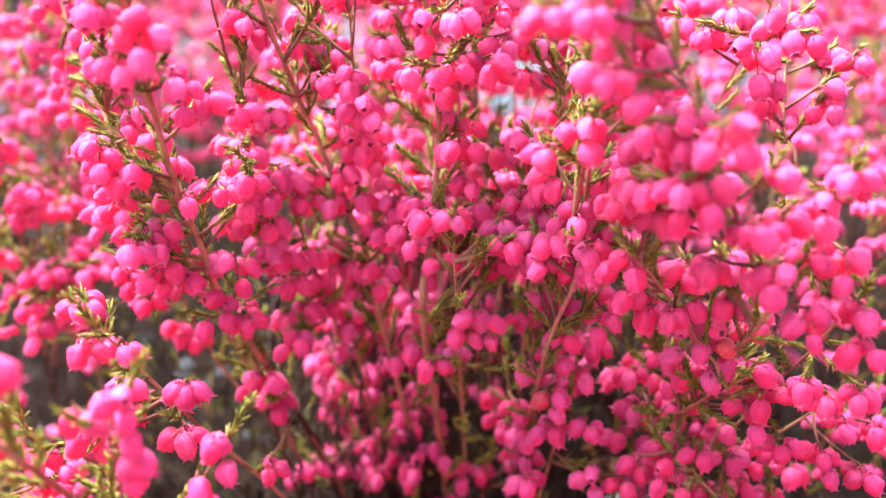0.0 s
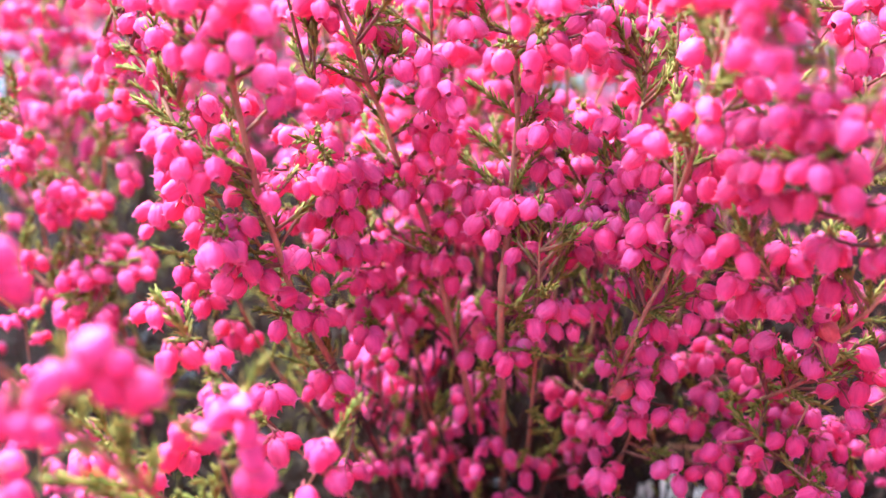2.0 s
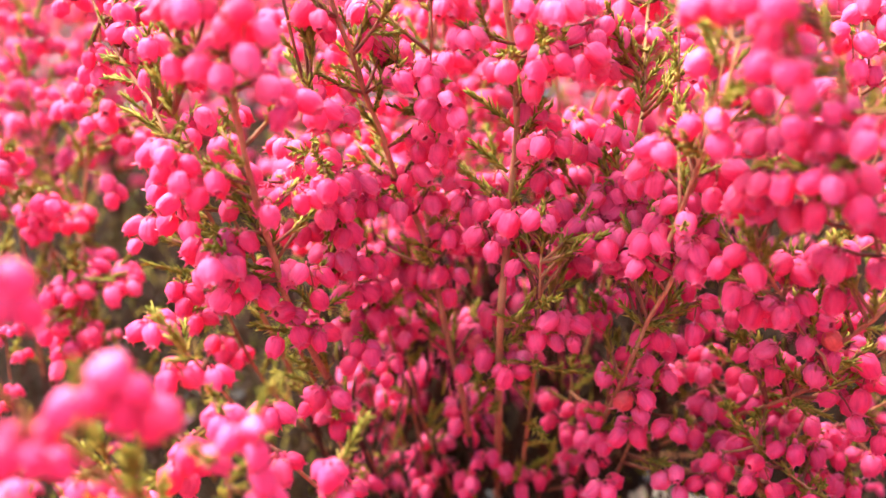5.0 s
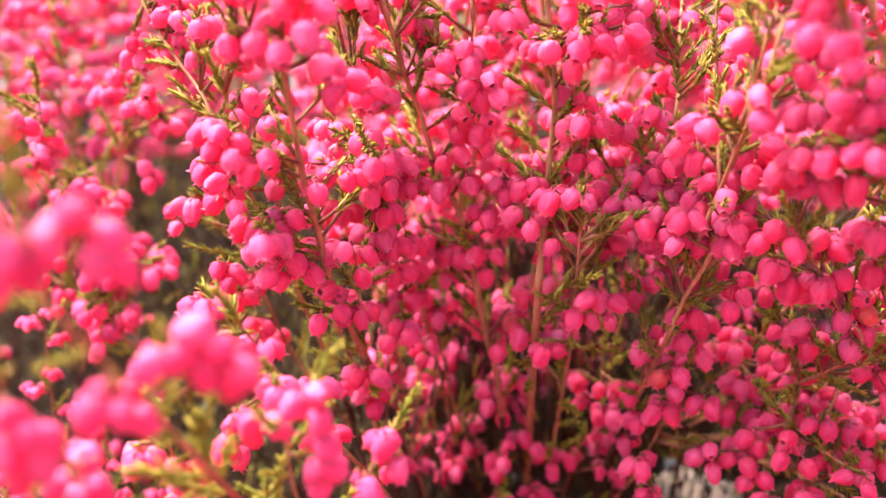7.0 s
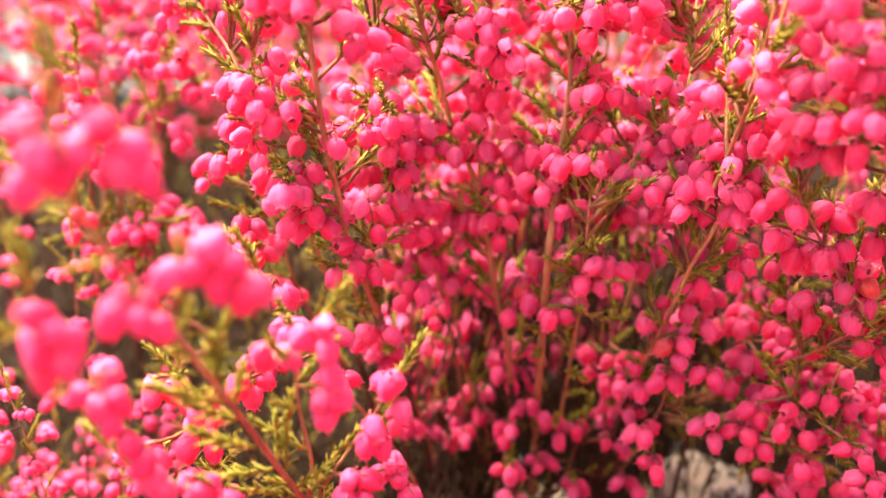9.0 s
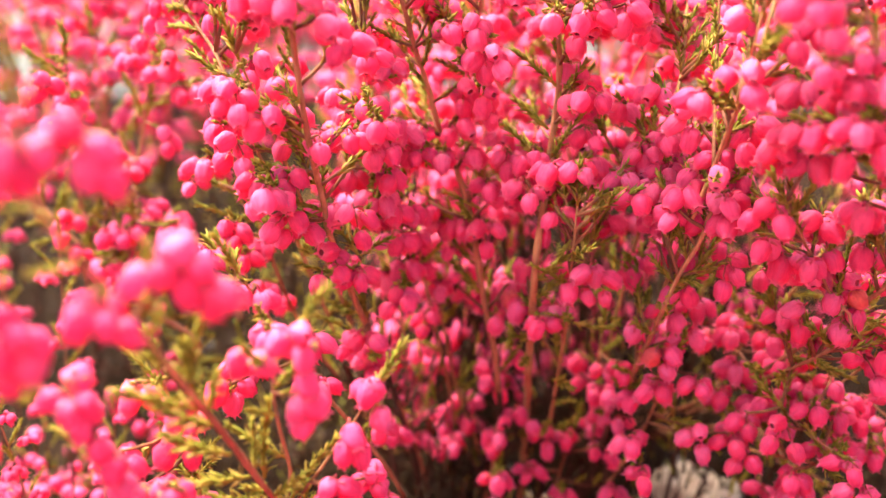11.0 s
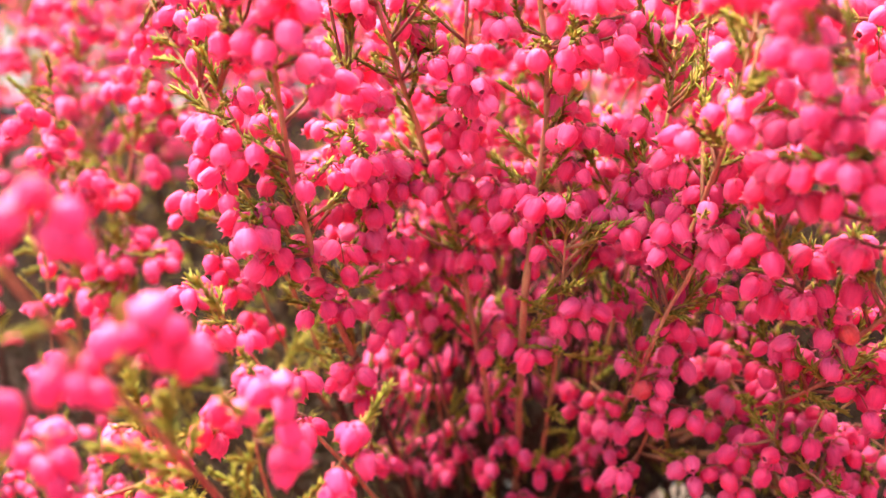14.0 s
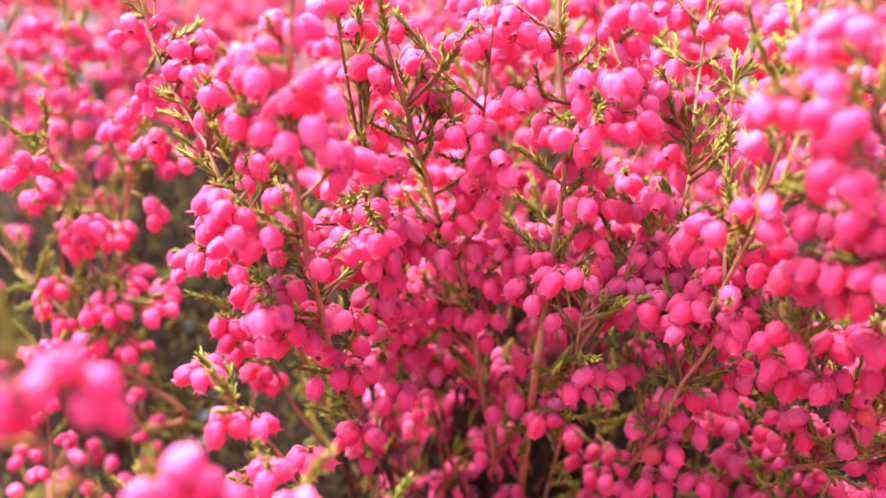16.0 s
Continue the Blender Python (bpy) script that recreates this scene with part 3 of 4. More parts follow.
sprig([(21.6, 142.8, 145.5), (20.3, 139.2, 130.0), (18.7, 134.6, 120.7), (17.7, 130.9, 113.8), (15.0, 126.6, 104.8), (13.7, 148.3, 52.4), (13.0, 160.0, 0.0)],
      [(17.7, 143.1, 133.5), (23.5, 136.3, 132.8), (23.0, 143.8, 132.0), (29.7, 135.3, 127.9), (23.2, 137.2, 126.3), (31.2, 134.1, 126.1), (16.4, 139.4, 125.8), (10.7, 128.4, 124.5), (25.2, 134.1, 123.2), (14.0, 131.6, 122.5), (20.2, 134.9, 122.3), (23.7, 131.8, 121.1), (17.9, 137.9, 119.1), (22.3, 124.4, 118.9), (11.6, 132.9, 117.8), (20.6, 135.7, 117.1), (14.9, 138.0, 116.8), (19.9, 121.2, 116.5), (15.6, 137.6, 108.8), (13.4, 134.8, 107.0), (8.0, 128.8, 107.0), (11.3, 132.6, 105.6), (15.3, 135.6, 104.3), (13.6, 119.2, 104.3), (13.2, 132.9, 102.0), (12.8, 124.1, 101.8), (9.8, 125.0, 101.2), (14.8, 122.8, 99.0), (20.0, 138.0, 132.1), (15.9, 140.0, 133.3), (13.6, 140.0, 134.5), (25.3, 138.0, 130.6)], leafy=0.45,
      shoots=[(18.3, 133.0, 117.6, 15.9, 133.6, 123.6), (18.5, 133.3, 118.4, 20.0, 133.3, 123.2), (17.9, 130.9, 113.8, 22.2, 130.6, 118.7)])
sprig([(18.5, 100.9, 145.7), (18.7, 103.9, 129.5), (18.9, 107.1, 121.0), (18.9, 110.4, 113.0), (18.8, 113.4, 104.2), (18.5, 115.7, 93.2), (16.6, 119.2, 85.1), (14.8, 122.1, 75.6), (13.5, 145.9, 37.8), (12.9, 158.6, 0.0)],
      [(19.2, 109.5, 121.3), (18.3, 119.8, 113.8), (12.5, 106.0, 111.6), (13.6, 115.9, 109.7), (23.1, 110.1, 108.4), (15.0, 115.9, 105.5), (20.8, 110.7, 104.7), (22.6, 118.0, 104.4), (18.4, 118.2, 104.2), (19.4, 113.2, 103.6), (17.3, 110.1, 101.7), (16.9, 118.9, 101.1), (16.6, 116.0, 98.5), (19.5, 110.0, 97.6), (12.0, 120.6, 96.8), (13.1, 115.6, 94.1), (17.2, 117.6, 93.2), (21.0, 119.6, 92.4), (25.1, 118.9, 87.6), (13.8, 122.9, 86.6), (24.9, 126.4, 86.3), (24.5, 116.9, 85.6), (22.0, 116.2, 83.8), (19.1, 120.7, 80.9), (12.7, 128.9, 80.9), (18.2, 128.1, 76.4), (18.9, 124.1, 75.4), (22.2, 123.7, 72.9), (12.6, 126.2, 72.7), (18.2, 121.3, 71.2), (15.1, 123.5, 69.9), (17.7, 122.9, 67.7)], leafy=0.45, thick=0.5, faded=(30,),
      shoots=[(19.2, 112.9, 106.0, 21.0, 113.2, 112.0), (18.2, 113.7, 103.2, 23.3, 113.0, 107.1), (18.5, 113.4, 104.2, 17.2, 113.7, 109.4), (15.6, 119.7, 83.3, 22.8, 118.9, 87.4), (15.9, 119.4, 84.1, 11.6, 119.7, 88.5), (18.2, 116.0, 92.2, 18.6, 115.4, 95.3), (18.8, 108.9, 116.7, 19.7, 109.5, 123.3)])
sprig([(18.0, 92.5, 141.6), (20.7, 93.3, 131.6), (26.0, 94.8, 122.5), (29.9, 97.3, 116.0), (33.6, 99.4, 108.3), (37.7, 101.2, 100.0), (39.8, 103.0, 91.1), (31.9, 150.4, 45.5), (28.5, 214.9, 0.0)],
      [(14.9, 87.2, 137.2), (14.3, 88.7, 131.9), (13.0, 83.4, 129.4), (17.7, 92.2, 128.6), (16.1, 90.1, 126.4), (15.4, 84.5, 123.6), (19.8, 89.2, 120.8), (30.4, 88.0, 119.3), (26.4, 95.7, 118.0), (21.8, 95.0, 116.6), (31.3, 88.7, 116.0), (27.2, 90.2, 115.7), (36.8, 91.8, 112.8), (27.7, 102.6, 112.8), (31.4, 103.1, 112.6), (30.9, 94.4, 110.9), (25.5, 92.0, 110.8), (25.0, 102.3, 110.0), (23.2, 97.6, 109.3), (29.0, 92.1, 108.3), (40.3, 95.8, 106.6), (27.1, 97.2, 106.1), (35.0, 91.2, 106.1), (44.3, 98.2, 101.1), (39.5, 95.7, 100.5), (31.8, 100.0, 98.9), (38.2, 95.0, 98.0), (37.2, 99.9, 98.0), (44.8, 97.4, 94.9), (43.8, 95.7, 92.0), (36.3, 106.8, 91.8), (20.9, 99.0, 129.7)], leafy=0.4)
sprig([(52.2, 139.0, 145.7), (51.6, 135.2, 122.7), (51.0, 131.4, 111.5), (50.8, 127.9, 101.1), (39.7, 158.7, 50.6), (33.1, 222.4, 0.0)],
      [(59.8, 127.1, 120.8), (56.1, 126.7, 117.6), (46.3, 130.0, 114.3), (56.0, 125.5, 114.2), (53.2, 126.3, 114.1)], leafy=0.45)
sprig([(1.5, 121.5, 95.8), (2.2, 125.8, 82.8), (2.8, 130.6, 70.9), (4.7, 150.5, 35.5), (5.7, 161.2, 0.0)],
      [(2.0, 120.1, 99.5), (-3.4, 120.4, 99.4), (9.4, 122.8, 97.7), (10.1, 118.7, 95.7), (8.7, 125.8, 94.2), (-1.8, 124.6, 91.5), (4.6, 129.9, 90.0), (9.7, 129.6, 89.9), (8.0, 131.8, 88.2), (2.9, 122.8, 83.9), (5.8, 125.1, 82.8), (8.3, 124.0, 82.6), (2.0, 124.7, 80.0), (7.4, 124.3, 79.3), (4.9, 126.1, 79.0), (-5.0, 131.2, 74.2), (-2.7, 125.6, 73.6)], leafy=0.45,
      shoots=[(3.9, 129.7, 73.3, 11.1, 127.5, 73.1), (1.4, 124.0, 88.9, -2.3, 121.3, 84.9)])
sprig([(24.2, 104.9, 99.9), (28.7, 107.8, 94.2), (34.2, 110.0, 86.6), (37.5, 111.7, 77.1), (30.3, 162.3, 38.6), (27.6, 217.5, 0.0)],
      [(26.7, 102.2, 104.6), (25.8, 109.5, 103.7), (22.4, 106.4, 98.7), (23.9, 103.7, 97.0), (21.0, 107.5, 96.8), (30.0, 109.6, 96.1), (32.7, 108.0, 95.1), (32.7, 111.9, 93.7), (23.7, 109.0, 92.0), (33.4, 108.2, 91.1), (29.1, 106.0, 90.3), (27.2, 110.0, 89.0), (36.6, 108.7, 88.1), (43.6, 113.0, 86.0), (38.1, 108.9, 85.5), (35.1, 109.8, 84.5), (31.2, 123.8, 82.5), (38.7, 109.8, 82.0), (44.0, 109.2, 81.2), (33.2, 116.9, 80.6), (37.0, 109.9, 79.8), (36.9, 117.6, 77.8), (34.0, 115.2, 77.5), (47.7, 110.7, 77.4), (44.3, 110.3, 75.2), (41.4, 113.4, 74.3), (38.2, 117.6, 74.0), (44.7, 112.4, 73.2), (44.3, 110.2, 71.5)], leafy=0.45, faded=(14,))
sprig([(34.9, 119.2, 63.8), (38.1, 117.5, 60.7), (41.6, 115.2, 56.0), (32.9, 175.2, 28.0), (29.3, 218.6, 0.0)],
      [(39.7, 123.2, 69.2), (37.0, 123.6, 65.6), (43.8, 120.5, 65.6), (35.4, 121.3, 64.2), (39.2, 115.7, 63.8), (33.3, 116.5, 62.4), (32.9, 122.4, 62.0), (39.2, 122.2, 61.7), (44.9, 119.3, 60.8), (28.7, 121.3, 59.8), (31.2, 120.6, 58.5), (32.8, 117.0, 58.4), (36.1, 114.5, 58.3), (41.8, 108.1, 58.2), (42.2, 117.5, 56.5), (48.1, 120.7, 55.3), (35.8, 114.4, 52.8), (41.6, 119.7, 48.3), (39.9, 119.3, 46.0)], leafy=0.45,
      shoots=[(41.7, 115.5, 56.8, 36.9, 116.4, 62.9), (40.8, 115.6, 56.8, 43.2, 115.2, 60.9)])
sprig([(-50.6, 62.0, 117.9), (-51.2, 64.0, 114.0), (-51.7, 66.5, 109.1), (-50.2, 70.0, 103.4), (-46.9, 75.0, 94.2), (-43.3, 86.0, 79.0), (-37.5, 97.0, 60.3), (-30.1, 126.4, 29.2), (-26.5, 142.1, 0.0)],
      [(-48.9, 66.0, 115.3), (-46.9, 67.0, 113.4), (-47.8, 66.0, 111.9), (-46.1, 67.0, 111.0), (-50.8, 68.0, 113.9), (-52.9, 64.0, 113.2), (-54.2, 64.0, 111.1), (-52.0, 65.0, 112.1), (-54.3, 65.0, 115.1), (-42.3, 70.0, 104.8), (-40.5, 70.0, 102.8), (-39.2, 71.0, 100.2), (-43.4, 69.0, 102.7), (-45.7, 69.0, 102.2), (-40.0, 71.0, 99.4), (-41.9, 70.0, 100.9), (-50.3, 68.0, 99.0), (-48.1, 68.0, 98.7), (-46.8, 69.0, 97.5), (-49.6, 69.0, 100.1)], leafy=0.25, thick=0.6, behind=0.0, nod=-0.6, young=0.95,
      shoots=[(-44.8, 83.0, 83.0, -44.9, 80.0, 93.5), (-44.2, 84.0, 81.8, -41.9, 82.0, 88.6), (-44.8, 83.0, 83.0, -51.8, 77.0, 89.0), (-42.8, 88.0, 74.7, -49.7, 82.0, 80.7), (-41.3, 91.0, 69.9, -49.5, 86.0, 72.5), (-39.0, 95.0, 63.3, -45.9, 89.0, 68.6), (-51.7, 66.5, 109.1, -54.9, 66.0, 109.3), (-46.9, 75.0, 94.2, -44.5, 73.0, 98.7), (-46.0, 77.0, 91.0, -47.4, 73.0, 93.9), (-43.5, 86.0, 79.4, -49.4, 80.0, 84.7)])
sprig([(-57.1, 69.0, 101.9), (-58.0, 74.0, 93.1), (-57.5, 84.0, 78.1), (-52.4, 95.0, 60.5), (-40, 122, 30.0), (-33, 140, 0.0)],
      [(-55.7, 66.0, 100.1), (-54.4, 66.0, 98.6), (-55.7, 66.0, 96.7), (-54.0, 67.0, 95.7), (-56.0, 67.0, 94.2), (-53.4, 67.0, 97.2), (-55.0, 79.0, 88.7), (-55.2, 76.0, 86.3), (-54.1, 76.0, 84.5), (-52.7, 76.0, 82.3), (-51.6, 76.0, 80.1), (-51.3, 77.0, 77.5), (-50.0, 77.0, 76.2), (-53.6, 77.0, 86.3), (-47.5, 80.0, 73.5), (-44.3, 81.0, 72.1), (-49.1, 82.0, 74.0)], leafy=0.25, thick=0.4, behind=0.2, nod=-0.6)
sprig([(-34.6, 87.0, 90.5), (-37.6, 88.0, 85.1), (-37.8, 90.0, 78.5), (-37.1, 95.0, 68.1), (-37.2, 97.5, 60.0), (-30.3, 126, 30.2), (-26.7, 141.7, 0.0)],
      [(-41.1, 87.0, 86.3), (-36.8, 85.0, 89.7), (-34.0, 84.0, 91.1), (-33.9, 84.0, 88.2), (-33.5, 84.0, 85.3), (-34.7, 85.0, 81.8), (-32.8, 85.0, 82.4), (-34.3, 86.0, 79.5), (-35.5, 86.0, 88.6)], leafy=0.25, thick=0.4, behind=0.2, nod=-0.4,
      shoots=[(-39.9, 93.0, 68.6, -38.2, 90.0, 82.1)])
sprig([(-26.2, 96.0, 79.7), (-29.3, 95.0, 75.0), (-33.3, 96.0, 68.2), (-36.6, 98.0, 59.6), (-30, 126, 30.2), (-26, 142, 0.0)],
      [(-27.9, 93.0, 79.3), (-26.8, 94.0, 79.6), (-25.9, 93.0, 76.3), (-29.3, 92.0, 74.3), (-30.3, 92.0, 72.1), (-28.3, 93.0, 71.4), (-32.4, 92.0, 67.5), (-29.8, 93.0, 66.8), (-33.2, 92.0, 64.8), (-30.5, 92.0, 64.3), (-26.3, 97.0, 64.2), (-24.9, 97.0, 61.6), (-27.0, 98.0, 66.0)], leafy=0.25, thick=0.4, behind=0.3, nod=-0.3,
      shoots=[(-37.3, 96.0, 63.5, -30.3, 94.0, 74.4)])
sprig([(-101.6, 176.2, 85.5), (-88.4, 170.8, 73.7), (-74.2, 165.3, 61.9), (-63.2, 161.6, 54.2), (-87.1, 199.6, 27.1), (-100.0, 220.0, 0.0)],
      [(-85.0, 161.8, 73.0)], leafy=0.9, thick=0.9,
      shoots=[(-92.6, 172.0, 77.8, -98.1, 171.0, 76.5), (-89.4, 171.0, 74.8, -96.6, 170.0, 73.0), (-86.6, 170.0, 73.1, -81.5, 170.0, 82.8), (-92.1, 172.0, 77.3, -87.6, 172.0, 87.1), (-94.8, 173.0, 79.8, -94.2, 173.0, 88.9), (-83.1, 169.0, 68.6, -76.5, 169.0, 76.9), (-73.1, 165.0, 60.6, -61.6, 163.0, 59.5), (-70.9, 164.0, 59.0, -60.0, 162.0, 56.4), (-77.7, 167.0, 63.5, -71.3, 167.0, 69.6), (-66.6, 163.0, 55.8, -61.3, 163.0, 64.4), (-88.9, 171.0, 74.2, -96.5, 171.5, 78.0), (-92.8, 172.6, 77.6, -88.5, 173.1, 84.4), (-77.4, 166.3, 63.9, -72.8, 167.6, 72.8)])
sprig([(17.0, 102.2, 146.0), (17.2, 102.1, 134.4), (17.5, 102.0, 125.4), (17.7, 102.8, 118.8), (15.7, 135.3, 59.4), (14.6, 152.8, 0.0)],
      [(19.0, 104.2, 119.9), (21.9, 101.9, 118.4), (16.8, 102.6, 116.2), (14.6, 104.9, 115.1), (17.4, 102.2, 113.4), (22.1, 99.0, 127.1), (23.6, 98.0, 124.6), (21.9, 99.0, 123.4), (23.3, 98.0, 121.5), (22.5, 118.0, 130.5), (20.8, 118.0, 131.9), (24.9, 118.0, 129.2), (24.3, 104.0, 135.0), (26.0, 103.0, 133.4)], leafy=0.45,
      shoots=[(17.6, 102.3, 122.3, 15.8, 102.1, 126.0)])
sprig([(2.3, 117.9, 145.4), (2.3, 121.4, 135.4), (2.3, 134.9, 118.4), (1.8, 155.0, 77.1), (-5.4, 171.3, 0.0)],
      [(4.0, 118.3, 135.4), (-2.8, 116.3, 127.8), (3.6, 117.0, 127.7), (1.0, 115.7, 127.1), (-2.2, 116.6, 124.5), (9.3, 126.0, 123.1), (8.3, 121.8, 121.5), (3.0, 118.3, 120.8), (-1.0, 116.9, 120.2), (-4.3, 117.8, 120.1), (6.2, 122.7, 119.8), (6.6, 127.0, 130.7)], leafy=0.3, thick=0.3)
sprig([(-8.0, 156.7, 145.9), (-8.0, 158.2, 134.4), (-7.9, 163.1, 116.3), (-7.7, 167.8, 69.8), (-7.5, 175.3, 0.0)],
      [(-10.7, 157.1, 130.4), (-4.9, 160.7, 126.5), (-9.5, 150.2, 125.9), (-13.8, 169.2, 120.3), (0.3, 152.7, 119.6), (-9.5, 144.1, 118.3)], leafy=0.3)
sprig([(43.7, 115.3, 144.1), (43.7, 123.6, 127.3), (43.7, 137.1, 117.0), (34.9, 155.0, 76.3), (28.7, 241.4, 0.0)],
      [(44.7, 122.6, 127.3), (35.2, 123.4, 124.6), (46.8, 120.4, 124.5), (50.3, 120.5, 124.1), (39.9, 121.1, 124.1), (43.9, 120.4, 122.4), (42.8, 120.1, 118.8), (45.6, 120.4, 118.3)], leafy=0.3, thick=0.3)
sprig([(-1.2, 185.1, 129.8), (-1.0, 184.2, 115.4), (-0.7, 180.3, 69.2), (-0.4, 178.9, 0.0)],
      [(4.2, 181.5, 125.8), (-2.3, 185.3, 123.5), (-9.4, 188.6, 122.1), (0.2, 179.7, 119.8), (-2.1, 180.4, 118.6), (2.1, 180.3, 117.4)], leafy=0.3)
sprig([(-91.9, 203.4, 125.1), (-94.2, 206.3, 90.4), (-97.7, 207.9, 54.2), (-101.3, 212.2, 0.0)],
      [(-93.4, 205.3, 121.1), (-92.4, 201.9, 116.3), (-95.8, 201.3, 112.8), (-93.0, 199.9, 108.6), (-97.1, 199.3, 108.3), (-89.8, 199.2, 108.2), (-89.1, 197.1, 101.9), (-84.3, 203.5, 92.4)], leafy=0.3)
sprig([(-12.9, 120.0, 144.1), (-12.9, 129.9, 119.5), (-12.9, 143.4, 105.5), (-10.3, 155.0, 69.1), (-2.0, 166.1, 0.0)],
      [(-14.2, 127.8, 119.5), (-13.3, 126.5, 117.1), (-11.2, 123.6, 116.0), (-14.0, 126.4, 114.5), (-9.8, 123.3, 113.5), (-11.8, 126.9, 112.7), (-10.7, 127.6, 109.9), (-11.8, 129.5, 107.3), (-10.3, 131.2, 105.0), (-21.8, 130.7, 99.3), (-13.9, 128.0, 130.0), (-15.4, 129.0, 131.6), (-25.1, 132.0, 131.0), (-21.7, 134.0, 122.7)], leafy=0.3, thick=0.3)
sprig([(-59.5, 149.2, 144.2), (-63.9, 157.3, 120.9), (-72.7, 173.4, 101.4), (-85.7, 194.8, 60.8), (-99.1, 219.3, 0.0)],
      [(-64.8, 150.3, 116.9), (-61.8, 147.6, 116.9), (-68.8, 157.9, 112.9), (-62.6, 152.0, 111.3), (-62.8, 153.2, 108.5), (-66.6, 154.3, 108.4), (-60.6, 162.5, 103.8), (-62.9, 160.8, 103.4)], leafy=0.3)
sprig([(-29.3, 129.4, 114.2), (-29.3, 142.9, 97.2), (-23.5, 155.0, 64.0), (-18.6, 171.7, 0.0)],
      [(-28.4, 121.7, 114.2), (-28.9, 125.3, 107.3), (-27.2, 117.9, 105.4), (-32.4, 131.9, 104.9), (-24.6, 129.2, 103.5), (-32.4, 127.7, 103.2), (-25.0, 122.5, 101.3), (-36.7, 132.6, 100.8), (-25.7, 125.7, 96.5), (-32.1, 133.9, 94.8), (-28.8, 131.0, 126.5), (-26.5, 131.0, 124.3), (-31.1, 132.0, 125.5), (-35.2, 125.0, 134.3), (-32.4, 125.0, 135.0)], leafy=0.3, thick=0.3)
sprig([(17.6, 143.9, 117.5), (14.3, 149.9, 106.3), (9.3, 156.3, 63.8), (4.3, 165.5, 0.0)],
      [(24.1, 140.3, 113.5), (18.7, 142.0, 112.8), (21.0, 141.0, 111.9), (11.0, 144.8, 108.8), (10.3, 137.6, 108.4), (20.5, 142.6, 108.3)], leafy=0.3)
sprig([(-45.7, 119.7, 115.8), (-38.7, 129.3, 93.2), (-28.4, 141.0, 55.9), (-17.7, 155.6, 0.0)],
      [(-45.7, 112.3, 111.8), (-47.4, 117.1, 108.8), (-44.2, 111.4, 108.7), (-48.5, 122.9, 103.1), (-49.2, 125.1, 99.9), (-45.8, 121.4, 99.5), (-44.9, 118.0, 98.6), (-41.5, 110.7, 97.8), (-43.7, 115.7, 95.2), (-36.9, 112.0, 132.9), (-41.3, 107.0, 130.4), (-39.5, 107.0, 131.6)], leafy=0.3)
sprig([(47.1, 100.6, 111.1), (47.1, 114.1, 98.2), (37.7, 155.0, 64.6), (23.9, 231.0, 0.0)],
      [(49.1, 98.8, 111.1), (45.8, 97.3, 110.8), (43.1, 97.0, 108.9), (44.5, 98.4, 105.2), (49.6, 99.6, 101.0), (47.3, 98.0, 98.3), (50.3, 97.4, 93.8)], leafy=0.3, thick=0.3)
sprig([(-85.7, 184.2, 112.9), (-86.3, 193.0, 85.3), (-87.2, 203.4, 51.2), (-88.1, 216.7, 0.0)],
      [(-81.1, 184.5, 108.9), (-89.3, 175.6, 100.8), (-86.6, 175.2, 99.3), (-88.8, 173.6, 97.7), (-79.2, 194.2, 93.7), (-90.8, 173.3, 92.7), (-84.1, 195.7, 87.3)], leafy=0.3)
sprig([(-81.5, 157.3, 111.7), (-86.5, 171.5, 89.2), (-94.0, 190.1, 53.5), (-101.7, 211.7, 0.0)],
      [(-82.9, 149.7, 107.7), (-84.4, 146.1, 105.5), (-84.3, 150.4, 105.2), (-83.7, 161.9, 103.1), (-83.4, 160.0, 100.1), (-84.8, 156.9, 98.5), (-76.4, 155.7, 95.0), (-74.0, 154.4, 94.5), (-79.1, 158.6, 91.2)], leafy=0.3)
sprig([(-70.2, 164.6, 100.5), (-79.3, 177.4, 79.0), (-92.9, 193.8, 47.4), (-106.8, 213.3, 0.0)],
      [(-66.9, 162.0, 96.5), (-66.0, 160.3, 94.0), (-75.9, 164.8, 88.1), (-71.9, 161.2, 81.0)], leafy=0.3)
sprig([(-51.2, 141.4, 100.3), (-42.5, 148.7, 66.6), (-29.6, 157.1, 40.0), (-16.4, 168.2, 0.0)],
      [(-53.9, 134.4, 96.3), (-59.8, 145.7, 93.2), (-58.4, 142.3, 91.3), (-50.2, 129.3, 88.5), (-48.9, 128.3, 86.2), (-48.8, 134.0, 81.1), (-48.3, 143.2, 73.7), (-47.2, 145.7, 70.7), (-45.1, 147.1, 68.6)], leafy=0.3)
sprig([(-23.1, 135.6, 95.0), (-19.1, 144.9, 73.4), (-13.2, 156.3, 44.0), (-7.2, 170.5, 0.0)],
      [(-25.0, 128.2, 91.0), (-22.2, 132.0, 89.5), (-24.5, 131.1, 85.3), (-21.8, 136.9, 84.1), (-21.5, 135.4, 79.7), (-24.5, 135.7, 78.8), (-19.1, 142.8, 77.4), (-24.5, 130.9, 77.3), (-22.4, 128.6, 76.6), (-25.8, 129.0, 75.4)], leafy=0.3)
sprig([(52.0, 104.2, 94.0), (51.7, 119.6, 77.2), (49.8, 154.1, 46.3), (44.6, 225.4, 0.0)],
      [(51.6, 95.3, 90.0), (48.6, 96.8, 89.7), (48.0, 106.2, 79.9), (57.1, 105.9, 79.3), (54.9, 104.3, 79.2)], leafy=0.3)
